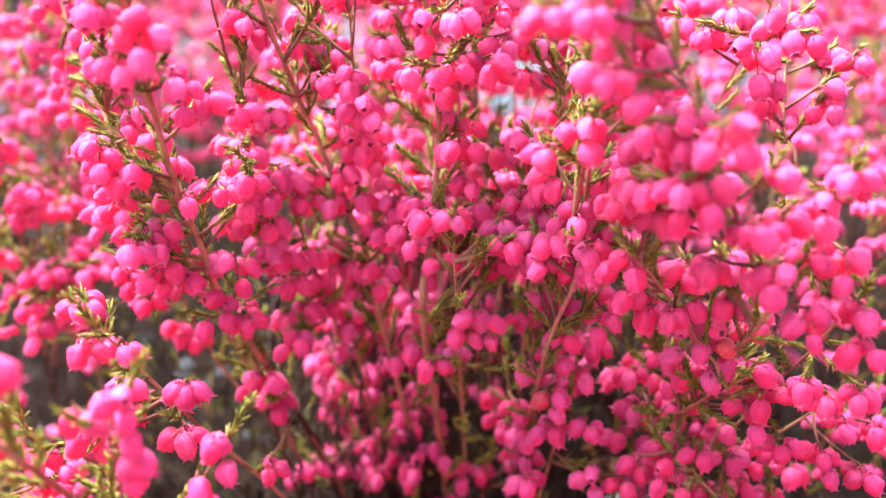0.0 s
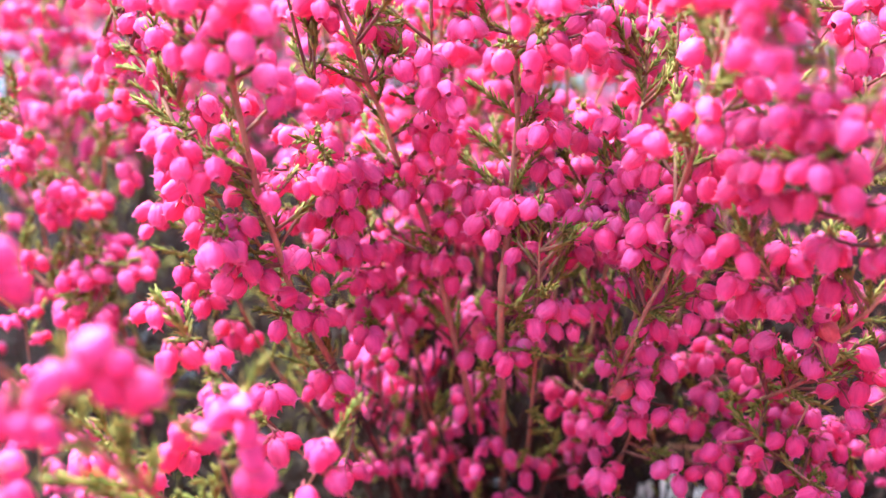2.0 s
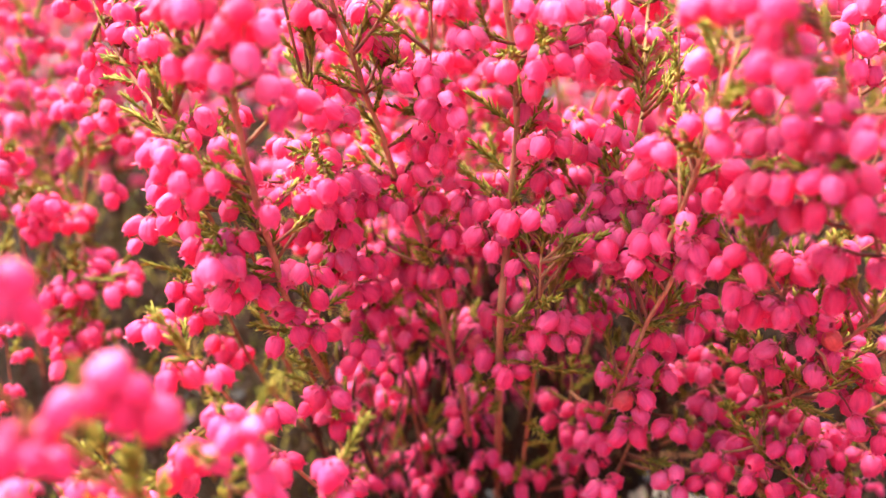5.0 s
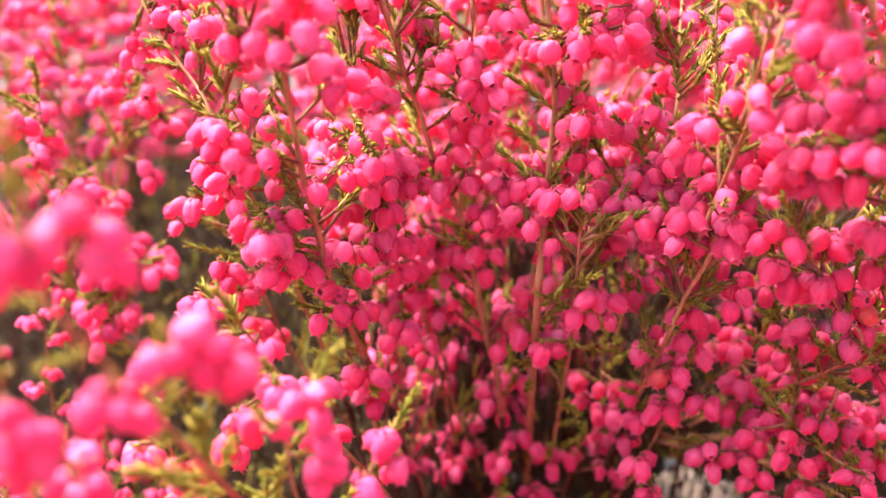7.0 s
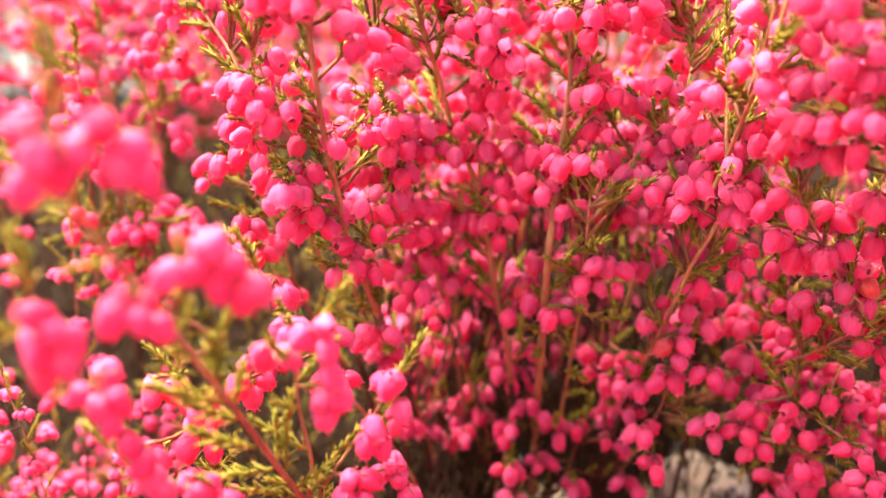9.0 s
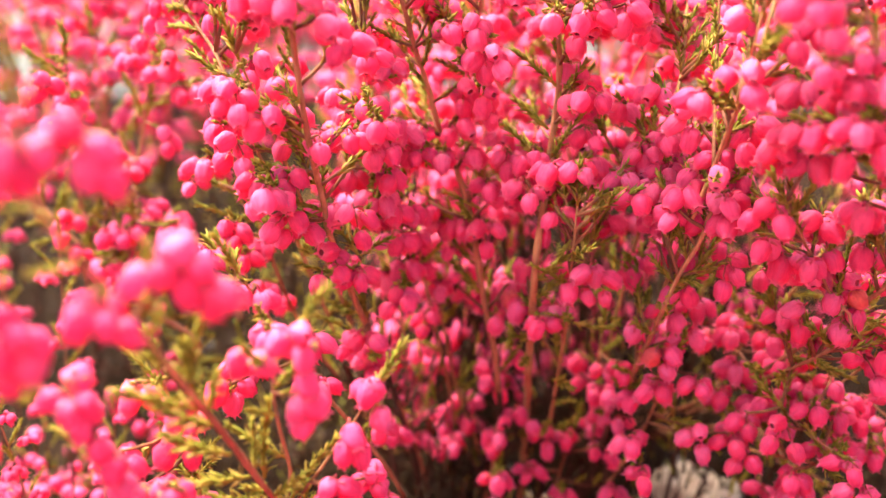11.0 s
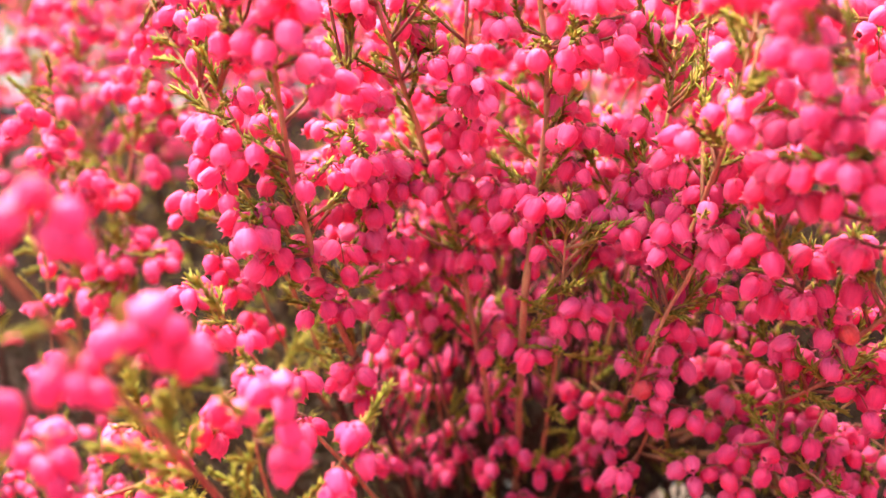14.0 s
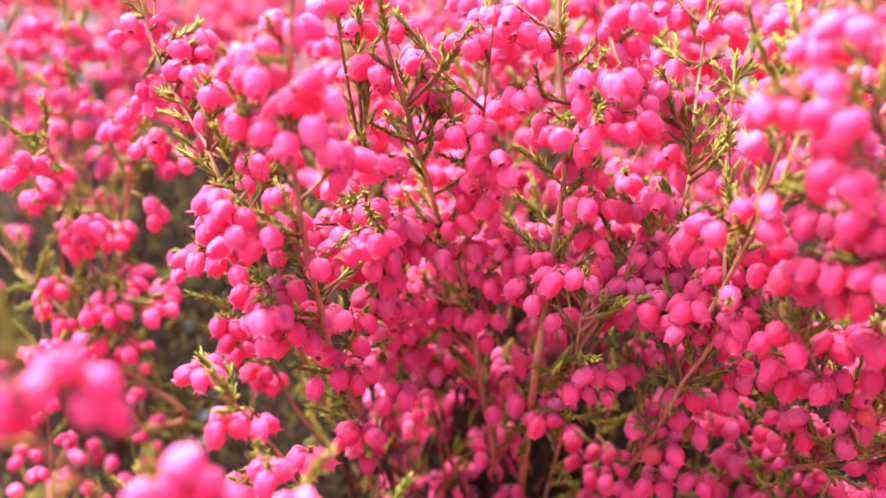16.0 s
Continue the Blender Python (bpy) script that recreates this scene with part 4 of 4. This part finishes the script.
sprig([(-79.5, 162.1, 91.6), (-81.9, 179.2, 68.5), (-85.5, 202.1, 41.1), (-89.2, 228.1, 0.0)],
      [(-80.4, 160.2, 87.6), (-87.8, 164.7, 79.9), (-76.3, 151.4, 79.4), (-77.7, 163.0, 78.4), (-75.4, 159.9, 76.4), (-87.5, 162.3, 76.0), (-74.4, 161.8, 73.5), (-76.4, 153.6, 70.5)], leafy=0.3)
sprig([(-44.2, 103.2, 91.6), (-36.0, 116.0, 69.8), (-24.0, 132.4, 41.9), (-11.7, 151.9, 0.0)],
      [(-46.0, 101.5, 87.6), (-39.8, 96.6, 84.0), (-43.6, 100.6, 79.8), (-46.3, 98.4, 76.8), (-33.8, 102.6, 74.3), (-51.0, 96.0, 74.3), (-47.2, 104.6, 74.1), (-45.7, 105.2, 71.8)], leafy=0.3)
sprig([(-18.6, 146.9, 85.1), (-14.1, 151.7, 55.6), (-7.4, 156.2, 33.4), (-0.6, 163.5, 0.0)],
      [(-17.4, 147.4, 81.1), (-16.5, 143.9, 72.6), (-18.2, 139.8, 69.8), (-20.1, 139.7, 67.3), (-20.6, 151.5, 57.6)], leafy=0.3, behind=1.1)
sprig([(-71.4, 153.6, 83.8), (-75.5, 172.9, 66.0), (-81.7, 199.0, 39.6), (-88.1, 228.4, 0.0)],
      [(-65.3, 151.2, 79.8), (-72.6, 151.4, 79.4), (-67.0, 156.2, 77.1), (-76.7, 149.3, 73.6), (-69.5, 150.0, 73.2), (-73.4, 151.3, 70.2), (-75.1, 148.0, 68.0)], leafy=0.3, behind=1.1)
sprig([(-53.7, 100.2, 80.0), (-51.8, 109.4, 58.9), (-49.1, 120.5, 35.4), (-46.2, 134.6, 0.0)],
      [(-56.5, 97.5, 76.0), (-53.1, 98.4, 68.1), (-58.0, 94.9, 67.9), (-50.0, 99.5, 67.1), (-56.5, 98.5, 62.5), (-53.0, 98.2, 61.7), (-48.6, 96.6, 60.9)], leafy=0.3, behind=0.45)
sprig([(34.4, 129.8, 74.6), (33.1, 146.5, 50.8), (31.4, 175.6, 30.5), (30.0, 218.1, 0.0)],
      [(35.7, 126.0, 70.6), (30.4, 130.5, 69.7), (33.8, 137.3, 69.6), (37.1, 129.2, 65.5), (40.5, 130.5, 65.5), (34.2, 128.4, 63.2), (43.2, 125.9, 63.0), (28.3, 126.7, 60.6), (31.6, 118.5, 53.9), (29.1, 119.7, 52.8)], leafy=0.3, behind=1.1)
sprig([(-29.4, 132.4, 73.8), (-25.4, 140.9, 57.3), (-19.3, 150.9, 34.4), (-13.2, 163.8, 0.0)],
      [(-27.1, 128.9, 69.8), (-30.8, 130.4, 69.3), (-33.0, 130.1, 67.8), (-30.5, 135.4, 63.7), (-28.1, 136.1, 60.6), (-26.9, 118.6, 59.3)], leafy=0.3, behind=1.1)
sprig([(57.5, 117.2, 73.2), (51.9, 140.1, 51.2), (43.7, 179.2, 30.7), (36.3, 231.9, 0.0)],
      [(59.2, 114.5, 69.2), (63.7, 114.8, 68.1), (52.4, 113.2, 67.2), (55.3, 112.0, 66.0), (56.5, 112.0, 63.2), (62.7, 111.1, 62.8), (60.4, 113.1, 62.5), (55.1, 121.4, 57.2), (52.2, 120.0, 53.2)], leafy=0.3, behind=1.1)
sprig([(47.3, 117.5, 72.5), (41.9, 135.0, 52.8), (34.0, 169.1, 31.7), (27.9, 217.2, 0.0)],
      [(48.0, 109.8, 68.5), (49.1, 122.9, 61.7), (49.0, 120.8, 59.1), (43.3, 106.7, 54.8)], leafy=0.3, behind=1.1)
sprig([(19.4, 124.8, 69.5), (17.5, 135.1, 47.2), (14.8, 147.8, 28.3), (11.9, 163.5, 0.0)],
      [(23.0, 120.8, 65.5), (18.0, 123.8, 63.2), (14.9, 124.7, 63.0), (13.9, 127.7, 59.6), (23.3, 120.5, 58.6), (28.9, 119.2, 56.2), (24.2, 120.6, 54.5), (13.5, 123.3, 53.8), (14.9, 119.9, 49.2)], leafy=0.3, behind=0.3)
sprig([(11.3, 140.2, 67.8), (12.6, 145.6, 48.9), (14.6, 151.0, 29.4), (16.7, 159.1, 0.0)],
      [(12.5, 129.3, 63.8), (7.8, 143.1, 59.5), (13.2, 139.5, 58.7), (12.2, 134.7, 56.7), (10.2, 137.8, 55.5), (8.5, 144.1, 54.8), (14.3, 135.5, 50.9)], leafy=0.3, behind=1.1)
sprig([(-3.9, 147.3, 60.2), (-4.9, 151.4, 36.5), (-6.3, 155.1, 21.9), (-7.9, 161.4, 0.0)],
      [(-8.2, 147.6, 56.2), (-5.3, 146.7, 54.3), (-7.9, 145.9, 54.2), (-1.7, 149.1, 52.8), (-5.2, 144.8, 52.2), (-0.3, 149.2, 50.1), (-1.4, 142.9, 49.2), (-4.7, 142.0, 48.2), (0.5, 140.7, 48.0), (3.1, 141.5, 46.9), (-5.4, 142.6, 44.3), (-7.1, 146.1, 42.7), (3.6, 141.8, 42.6), (-6.2, 144.4, 41.0), (-10.0, 154.1, 40.9), (-6.1, 136.8, 38.5)], leafy=0.3, behind=1.1)
sprig([(45.1, 146.9, 44.6), (37.0, 161.8, 35.0), (33.2, 189.4, 18.0), (30.0, 220.0, 0.0)],
      [(36.9, 126.0, 39.1), (40.6, 127.0, 40.6), (44.4, 126.0, 41.9), (48.9, 125.0, 42.1), (50.8, 124.0, 38.8), (54.6, 124.0, 39.7), (37.2, 130.0, 42.2), (43.1, 130.0, 43.1)], leafy=0.3, behind=0.3)
sprig([(8.5, 142.9, 47.4), (6.5, 150.2, 28.6), (3.7, 158.4, 17.2), (0.7, 169.4, 0.0)],
      [(7.0, 143.2, 43.4), (12.3, 141.9, 41.8), (15.4, 141.2, 40.9), (-0.1, 141.8, 36.9), (14.3, 139.4, 34.9), (18.1, 137.5, 33.6), (6.2, 138.4, 33.4), (-5.5, 139.8, 30.6)], leafy=0.3, behind=1.1)
sprig([(-19.8, 161.2, 48.4), (-15.6, 166.3, 27.8), (-9.4, 171.4, 16.7), (-3.1, 179.1, 0.0)],
      [(-24.8, 143.2, 44.4), (-15.3, 158.0, 41.2), (-17.5, 160.3, 39.4), (-14.9, 157.1, 38.6), (-13.0, 151.4, 37.2), (-19.2, 165.0, 36.5), (-26.1, 164.1, 33.8), (-18.0, 162.3, 32.5), (-20.9, 162.7, 32.3), (-15.6, 158.1, 32.1), (-32.1, 163.2, 29.8)], leafy=0.3, behind=1.1)

# ---- stones in the soil ----
stone("stone", 45, 178, 5, 13, 9, 10, STONE, "pale tan limestone lump half sunk in soil", "stone", 4.2)
stone("stone", 10, 180, 2, 7, 6, 5, STONE, "pale tan stone chip in dark soil", "stone", 8.9)


def pebbles():
    rng = random.Random(5)
    for k, (x, y, size) in enumerate([(51, 208, 4.5), (46, 197, 5), (7, 206, 4.5), (6, 187, 5), (64, 231, 4), (-77, 279, 4), (-91, 285, 4.5), (-97, 319, 5), (-90, 276, 3.5),
                                   (-80, 270, 3.5), (-79, 255, 3), (-76, 240, 4), (-65, 269, 3.5), (-112, 307, 5), (44, 219, 4), (-70, 300, 4), (-100, 262, 3), (-60, 235, 3)]):
        s = size * 0.62
        stone("pebble", x, y, -0.5, s, s * rng.uniform(0.6, 1.0), s * rng.uniform(0.35, 0.6), PEBBLE, "small pale grey pebble on dark soil", "pebble", 20.0 + k)["group"] = "pebbles in the soil"


pebbles()


# ---- the heather behind them ----
def plain_sprig(seed, tall, low, clusters):
    """A whole heather stem that grows from the origin, bells in whorls along its upper part."""
    rng = random.Random(seed)
    lean = Vector((rng.uniform(-0.12, 0.12), rng.uniform(-0.12, 0.12), 0))
    pts = [Vector((0, 0, 0))] + [Vector((lean.x * k * k / 9 + rng.uniform(-0.02, 0.02), lean.y * k * k / 9 + rng.uniform(-0.02, 0.02), k / 3)) * tall * MM for k in (1, 2, 3)]
    path = smooth_path(pts, 3 * MM)
    n = len(path)
    thing = tagged(new("heather_sprig"), "heather stem in full pink bloom, packed among others in the bed", "heather", "heather stems behind")
    bm = bmesh.new()
    radii = [MM * (0.55 - 0.37 * i / n) for i in range(n)]
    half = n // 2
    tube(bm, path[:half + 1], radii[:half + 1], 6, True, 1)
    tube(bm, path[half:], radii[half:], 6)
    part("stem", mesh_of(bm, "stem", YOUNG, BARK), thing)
    bm = bmesh.new()
    for c in range(clusters):
        at = low + (0.98 - low) * (c + 0.5) / clusters
        root = path[min(n - 1, int(at * n))]
        a = c * 2.4 + rng.uniform(-0.4, 0.4)
        out = Vector((math.cos(a), math.sin(a), 0))
        reach = rng.uniform(3.0, 6.5) * (1.15 - 0.5 * at) * MM * 1.5
        heart = root + out * reach + UP * rng.uniform(0, 3) * MM
        tube(bm, [root, root.lerp(heart, 0.5) - UP * 0.5 * MM, heart], [0.26 * MM, 0.22 * MM, 0.18 * MM], 5)
        for k in range(rng.choice((4, 5, 5, 6))):
            b = a + k * 1.25 + rng.uniform(-0.3, 0.3)
            way = Vector((0.7 * math.cos(b), 0.7 * math.sin(b), -rng.uniform(0.5, 1.1))).normalized()
            top = hang(thing, rng, heart + way * rng.uniform(2.4, 3.2) * MM, way, rng.randrange(len(SIZES)), False, far=True)
            tube(bm, [heart, heart.lerp(top, 0.5) + UP * 0.2 * MM, top], [0.12 * MM, 0.1 * MM, 0.09 * MM], 5)
        if c % 3 < 2:
            way = (UP + out * 0.7).normalized()
            part("leaf_shoot", rng.choice(SHOOTS), thing, Matrix.Translation(root) @ turned(way, rng.uniform(0, 6)), "", "stuff")
    # dry shoots low on the stem, their near-black colour stands in for shade
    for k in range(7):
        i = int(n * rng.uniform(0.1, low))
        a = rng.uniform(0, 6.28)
        part("dry_shoot", rng.choice(SHADED_DRY_SHOOTS), thing, Matrix.Translation(path[i]) @ turned(Vector((math.cos(a) * 0.7, math.sin(a) * 0.7, 1)).normalized(), a), "", "stuff")
    part("flower_stalk", mesh_of(bm, "flower_stalk", BARK), thing, None, "", "stuff")
    part("leaf_shoot", SHOOTS[2], thing, Matrix.Translation(path[-1]) @ turned(UP, 0.3), "", "stuff")
    return thing


def heather_behind():
    rng = random.Random(11)
    kinds = [plain_sprig(21, 128, 0.5, 9), plain_sprig(22, 118, 0.55, 8), plain_sprig(23, 135, 0.6, 8), plain_sprig(24, 122, 0.45, 9)]
    used = set()
    spots = []
    # x and y of the foot, and the height as a share
    for y, half, gap in ((0.158, 0.055, 0.016), (0.176, 0.07, 0.018), (0.2, 0.10, 0.019), (0.232, 0.13, 0.024)):
        x = -half + rng.uniform(0, gap)
        while x < half:
            # the open gap of soil beside the main plant
            if not (-0.40 * y < x < -0.17 * y):
                spots.append((x + rng.uniform(-0.3, 0.3) * gap, y + rng.uniform(-0.008, 0.008), rng.uniform(1.06, 1.26)))
            x += gap
    # lower plants at both sides
    for x, y, s in ((-0.088, 0.15, 0.62), (-0.104, 0.168, 0.7), (-0.08, 0.128, 0.5), (-0.098, 0.14, 0.6), (-0.115, 0.19, 0.75), (-0.07, 0.112, 0.42), (-0.09, 0.118, 0.48), (-0.075, 0.14, 0.42), (-0.085, 0.105, 0.4), (-0.062, 0.15, 0.45), (-0.072, 0.165, 0.5), (-0.066, 0.1, 0.34), (-0.098, 0.1, 0.45), (-0.078, 0.088, 0.32), (-0.1, 0.085, 0.4), (0.068, 0.15, 0.6), (0.084, 0.165, 0.68), (0.078, 0.138, 0.55), (0.09, 0.185, 0.8)):
        spots.append((x, y, s))
    for k, (x, y, s) in enumerate(spots):
        q = k % len(kinds)
        m = pose(x, y, -0.001, rng.uniform(-7, 7), rng.uniform(-7, 7), rng.uniform(0, 360))
        thing = kinds[q] if q not in used else copy_thing(kinds[q], m)
        used.add(q)
        thing.matrix_basis = m @ Matrix.Scale(s, 4)


heather_behind()


def heather_bed():
    """The dense rest of the bed, too many bells and needles to count, in one mesh."""
    rng = np.random.default_rng(4)
    sides = 6
    rows = [(0.0, 0.3), (0.17, 0.9), (0.55, 1.0), (1.0, 0.45)]
    ring = np.array([(r * 1.8 * math.cos(2 * math.pi * k / sides), r * 1.8 * math.sin(2 * math.pi * k / sides), -4.0 * a) for a, r in rows for k in range(sides)])
    bell = np.vstack([ring, [[0, 0, 0]]])
    faces = [(i * sides + k, i * sides + (k + 1) % sides, (i + 1) * sides + (k + 1) % sides, (i + 1) * sides + k) for i in range(len(rows) - 1) for k in range(sides)]
    faces += [(len(ring), (k + 1) % sides, k, k) for k in range(sides)]
    leaf = np.array([(0.25, 0, 0), (0, 0.25, 0), (-0.25, 0, 0), (0, -0.25, 0), (0.3, 0, 2.5), (0, 0.3, 2.5), (-0.3, 0, 2.5), (0, -0.3, 2.5), (0, 0, 5.0)])
    leaf_faces = [(0, 1, 5, 4), (1, 2, 6, 5), (2, 3, 7, 6), (3, 0, 4, 7)]
    leaf_tips = [(4, 5, 8), (5, 6, 8), (6, 7, 8), (7, 4, 8)]
    verts, polys, slots, count = [], [], [], 0

    def put(shape, quads, tris, m, at, slot):
        nonlocal count
        verts.append(shape @ m.T + at)
        for f in (*quads, *tris):
            f = tuple(dict.fromkeys(count + v for v in f))
            polys.append(f)
            slots.append(slot)
        count += len(shape)

    def rot(tilt, way, spin):
        return np.array(Matrix.Rotation(way, 3, "Z") @ Matrix.Rotation(tilt, 3, "Y") @ Matrix.Rotation(spin, 3, "Z"))

    for k in range(520):
        y = rng.uniform(0.245, 0.66)
        x = rng.uniform(-0.62, 0.62) * y
        if k >= 450:
            # beyond the open gap
            y = rng.uniform(0.32, 0.46)
            x = rng.uniform(-0.44, -0.15) * y
        elif k >= 360:
            # unseen clumps added at both sides of the bed, to block low light
            y = rng.uniform(0.06, 0.4)
            x = (0.66 * y + rng.uniform(0.04, 0.16)) * (1 if k % 2 else -1)
        if x < -0.17 * y and x > -0.40 * y and y < 0.32:
            continue
        if x < -0.45 * y and y > 0.42:
            continue
        tall = rng.uniform(136, 174) if x > -0.2 * y and y < 0.45 else rng.uniform(112, 150)
        lean = rng.normal(0, 0.06, 2)
        foot = np.array([x * 1000, y * 1000, 0.0])
        trunk = np.array([(r * math.cos(a), r * math.sin(a), 0) for r in (0.6,) for a in (0, 2.1, 4.2)] + [(0.15 * math.cos(a), 0.15 * math.sin(a), 1) for a in (0, 2.1, 4.2)])
        stem = trunk.copy()
        stem[3:, 0] += lean[0] * tall
        stem[3:, 1] += lean[1] * tall
        stem[3:, 2] = tall
        put(stem, [(0, 1, 4, 3), (1, 2, 5, 4), (2, 0, 3, 5)], [], np.eye(3), foot, 2)
        for k in range(6):
            h = tall * (0.45 + 0.55 * (k + rng.random()) / 6)
            a = rng.uniform(0, 6.28)
            r = rng.uniform(2.5, 8.5) * (1.25 - 0.6 * h / tall)
            heart = foot + np.array([lean[0] * h + r * math.cos(a), lean[1] * h + r * math.sin(a), h])
            for q in range(4):
                b = a + 1.57 * q + rng.uniform(-0.3, 0.3)
                put(bell, faces, [], rot(rng.uniform(0.3, 0.95), b + 3.14, 0.0) * rng.uniform(0.8, 1.0), heart + np.array([1.1 * math.cos(b), 1.1 * math.sin(b), 0]), 0)
        for k in range(32):
            h = tall * rng.uniform(0.2, 1.0)
            a = rng.uniform(0, 6.28)
            r = rng.uniform(0.5, 4)
            at = foot + np.array([lean[0] * h + r * math.cos(a), lean[1] * h + r * math.sin(a), h])
            put(leaf, leaf_faces, leaf_tips, rot(rng.uniform(0.2, 0.8), a, 0.0) * rng.uniform(0.8, 1.3), at, 1 if rng.random() < 0.55 else 3)
    # shorter stems that crowd the inside of the plant
    for _ in range(60):
        y = rng.uniform(0.155, 0.245)
        x = rng.uniform(-0.14, 0.44) * y
        if abs(x - 0.04) < 0.02 and y < 0.192 or abs(x - 0.01) < 0.01 and y < 0.19:
            continue
        tall = rng.uniform(62, 118)
        foot = np.array([x * 1000, y * 1000, 0.0])
        for k in range(7):
            h = tall * (0.42 + 0.58 * (k + rng.random()) / 7)
            a, r = rng.uniform(0, 6.28), rng.uniform(2, 6)
            heart = foot + np.array([r * math.cos(a), r * math.sin(a), h])
            for q in range(5):
                b = a + 1.25 * q + rng.uniform(-0.3, 0.3)
                put(bell, faces, [], rot(rng.uniform(0.3, 0.95), b + 3.14, 0.0) * rng.uniform(0.76, 0.94), heart + np.array([1.1 * math.cos(b), 1.1 * math.sin(b), 0]), 0)
            put(trunk * np.array([0.5, 0.5, 0]) + np.array([[0, 0, 0]] * 3 + [heart - foot] * 3), [(0, 1, 4, 3), (1, 2, 5, 4), (2, 0, 3, 5)], [], np.eye(3), foot, 2)
    # dead needles and twigs low among the stems, near black to mimic the shade there
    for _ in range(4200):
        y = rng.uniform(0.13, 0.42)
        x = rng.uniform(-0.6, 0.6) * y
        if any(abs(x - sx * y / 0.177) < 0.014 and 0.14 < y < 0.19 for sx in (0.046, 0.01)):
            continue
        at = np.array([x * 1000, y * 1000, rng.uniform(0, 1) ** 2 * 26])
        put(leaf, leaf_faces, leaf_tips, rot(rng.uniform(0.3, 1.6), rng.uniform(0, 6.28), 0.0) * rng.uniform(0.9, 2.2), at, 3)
    # needle tufts that stand in the open gap, a few olive, most blackened as painted shade
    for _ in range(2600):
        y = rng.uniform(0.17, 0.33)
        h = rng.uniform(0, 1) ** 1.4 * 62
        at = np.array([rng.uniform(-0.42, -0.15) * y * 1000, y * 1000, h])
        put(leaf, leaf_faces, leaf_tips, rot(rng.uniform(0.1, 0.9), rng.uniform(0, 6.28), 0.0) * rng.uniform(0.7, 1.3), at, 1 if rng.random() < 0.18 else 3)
    # a low carpet of bells and needles beside the open soil
    for k in range(620):
        y = rng.uniform(0.05, 0.2)
        x = rng.uniform(-0.16, -0.27 * y - 0.025)
        at = np.array([x * 1000, y * 1000, rng.uniform(6, 16 + 300 * max(0, -x - 0.06))])
        put(bell, faces, [], rot(rng.uniform(-0.1, 0.8), rng.uniform(0, 6.28), 0.0) * rng.uniform(0.8, 1.0), at, 0)
        for _ in range(4):
            put(leaf, leaf_faces, leaf_tips, rot(rng.uniform(0.1, 1.0), rng.uniform(0, 6.28), 0.0) * rng.uniform(0.7, 1.1), at * np.array([1, 1, 0.8]) + rng.normal(0, 4, 3) * np.array([1, 1, 0.3]), 1 if rng.random() < 0.4 else 3)
    # low unseen plants added on the near side of the bed, to shade the lower bells
    for k in range(270):
        y, x = rng.uniform(-0.2, 0.1), rng.uniform(-0.2, 0.2)
        if k >= 120:
            y, x = rng.uniform(-0.03, 0.112), rng.uniform(-0.1, 0.11)
        tall = min(104, 1000 * (0.112 - 0.74 * max(y, -0.05)))
        for _ in range(18):
            a, r = rng.uniform(0, 6.28), rng.uniform(1, 9)
            at = np.array([x * 1000 + r * math.cos(a), y * 1000 + r * math.sin(a), tall * rng.uniform(0.3, 1.0)])
            put(bell, faces, [], rot(rng.uniform(-0.1, 0.8), a + 3.14, 0.0) * rng.uniform(0.85, 1.05), at, 0)
            put(leaf, leaf_faces, leaf_tips, rot(rng.uniform(0.2, 0.8), a, 0.0), at * np.array([1, 1, 0.8]), 1 if rng.random() < 0.5 else 3)
    # needles on the bare stems inside the plant: some brown-green, most with shade in their colour
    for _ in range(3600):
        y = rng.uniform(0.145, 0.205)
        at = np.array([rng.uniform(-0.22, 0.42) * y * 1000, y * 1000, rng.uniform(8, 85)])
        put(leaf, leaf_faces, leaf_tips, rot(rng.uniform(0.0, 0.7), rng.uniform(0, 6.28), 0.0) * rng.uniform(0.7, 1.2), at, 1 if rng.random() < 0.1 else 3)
    me = bpy.data.meshes.new("heather_bed")
    me.from_pydata(np.vstack(verts) * MM, [], polys)
    for m in (BED_PETAL, LEAF, BARK, SHADED_DRYLEAF):
        me.materials.append(m)
    me.polygons.foreach_set("material_index", slots)
    me.polygons.foreach_set("use_smooth", [True] * len(polys))
    me.update()
    tagged(new("heather_bed", me), "dense bed of pink flowering heather, blurred with distance", "heather", kind="stuff")


heather_bed()
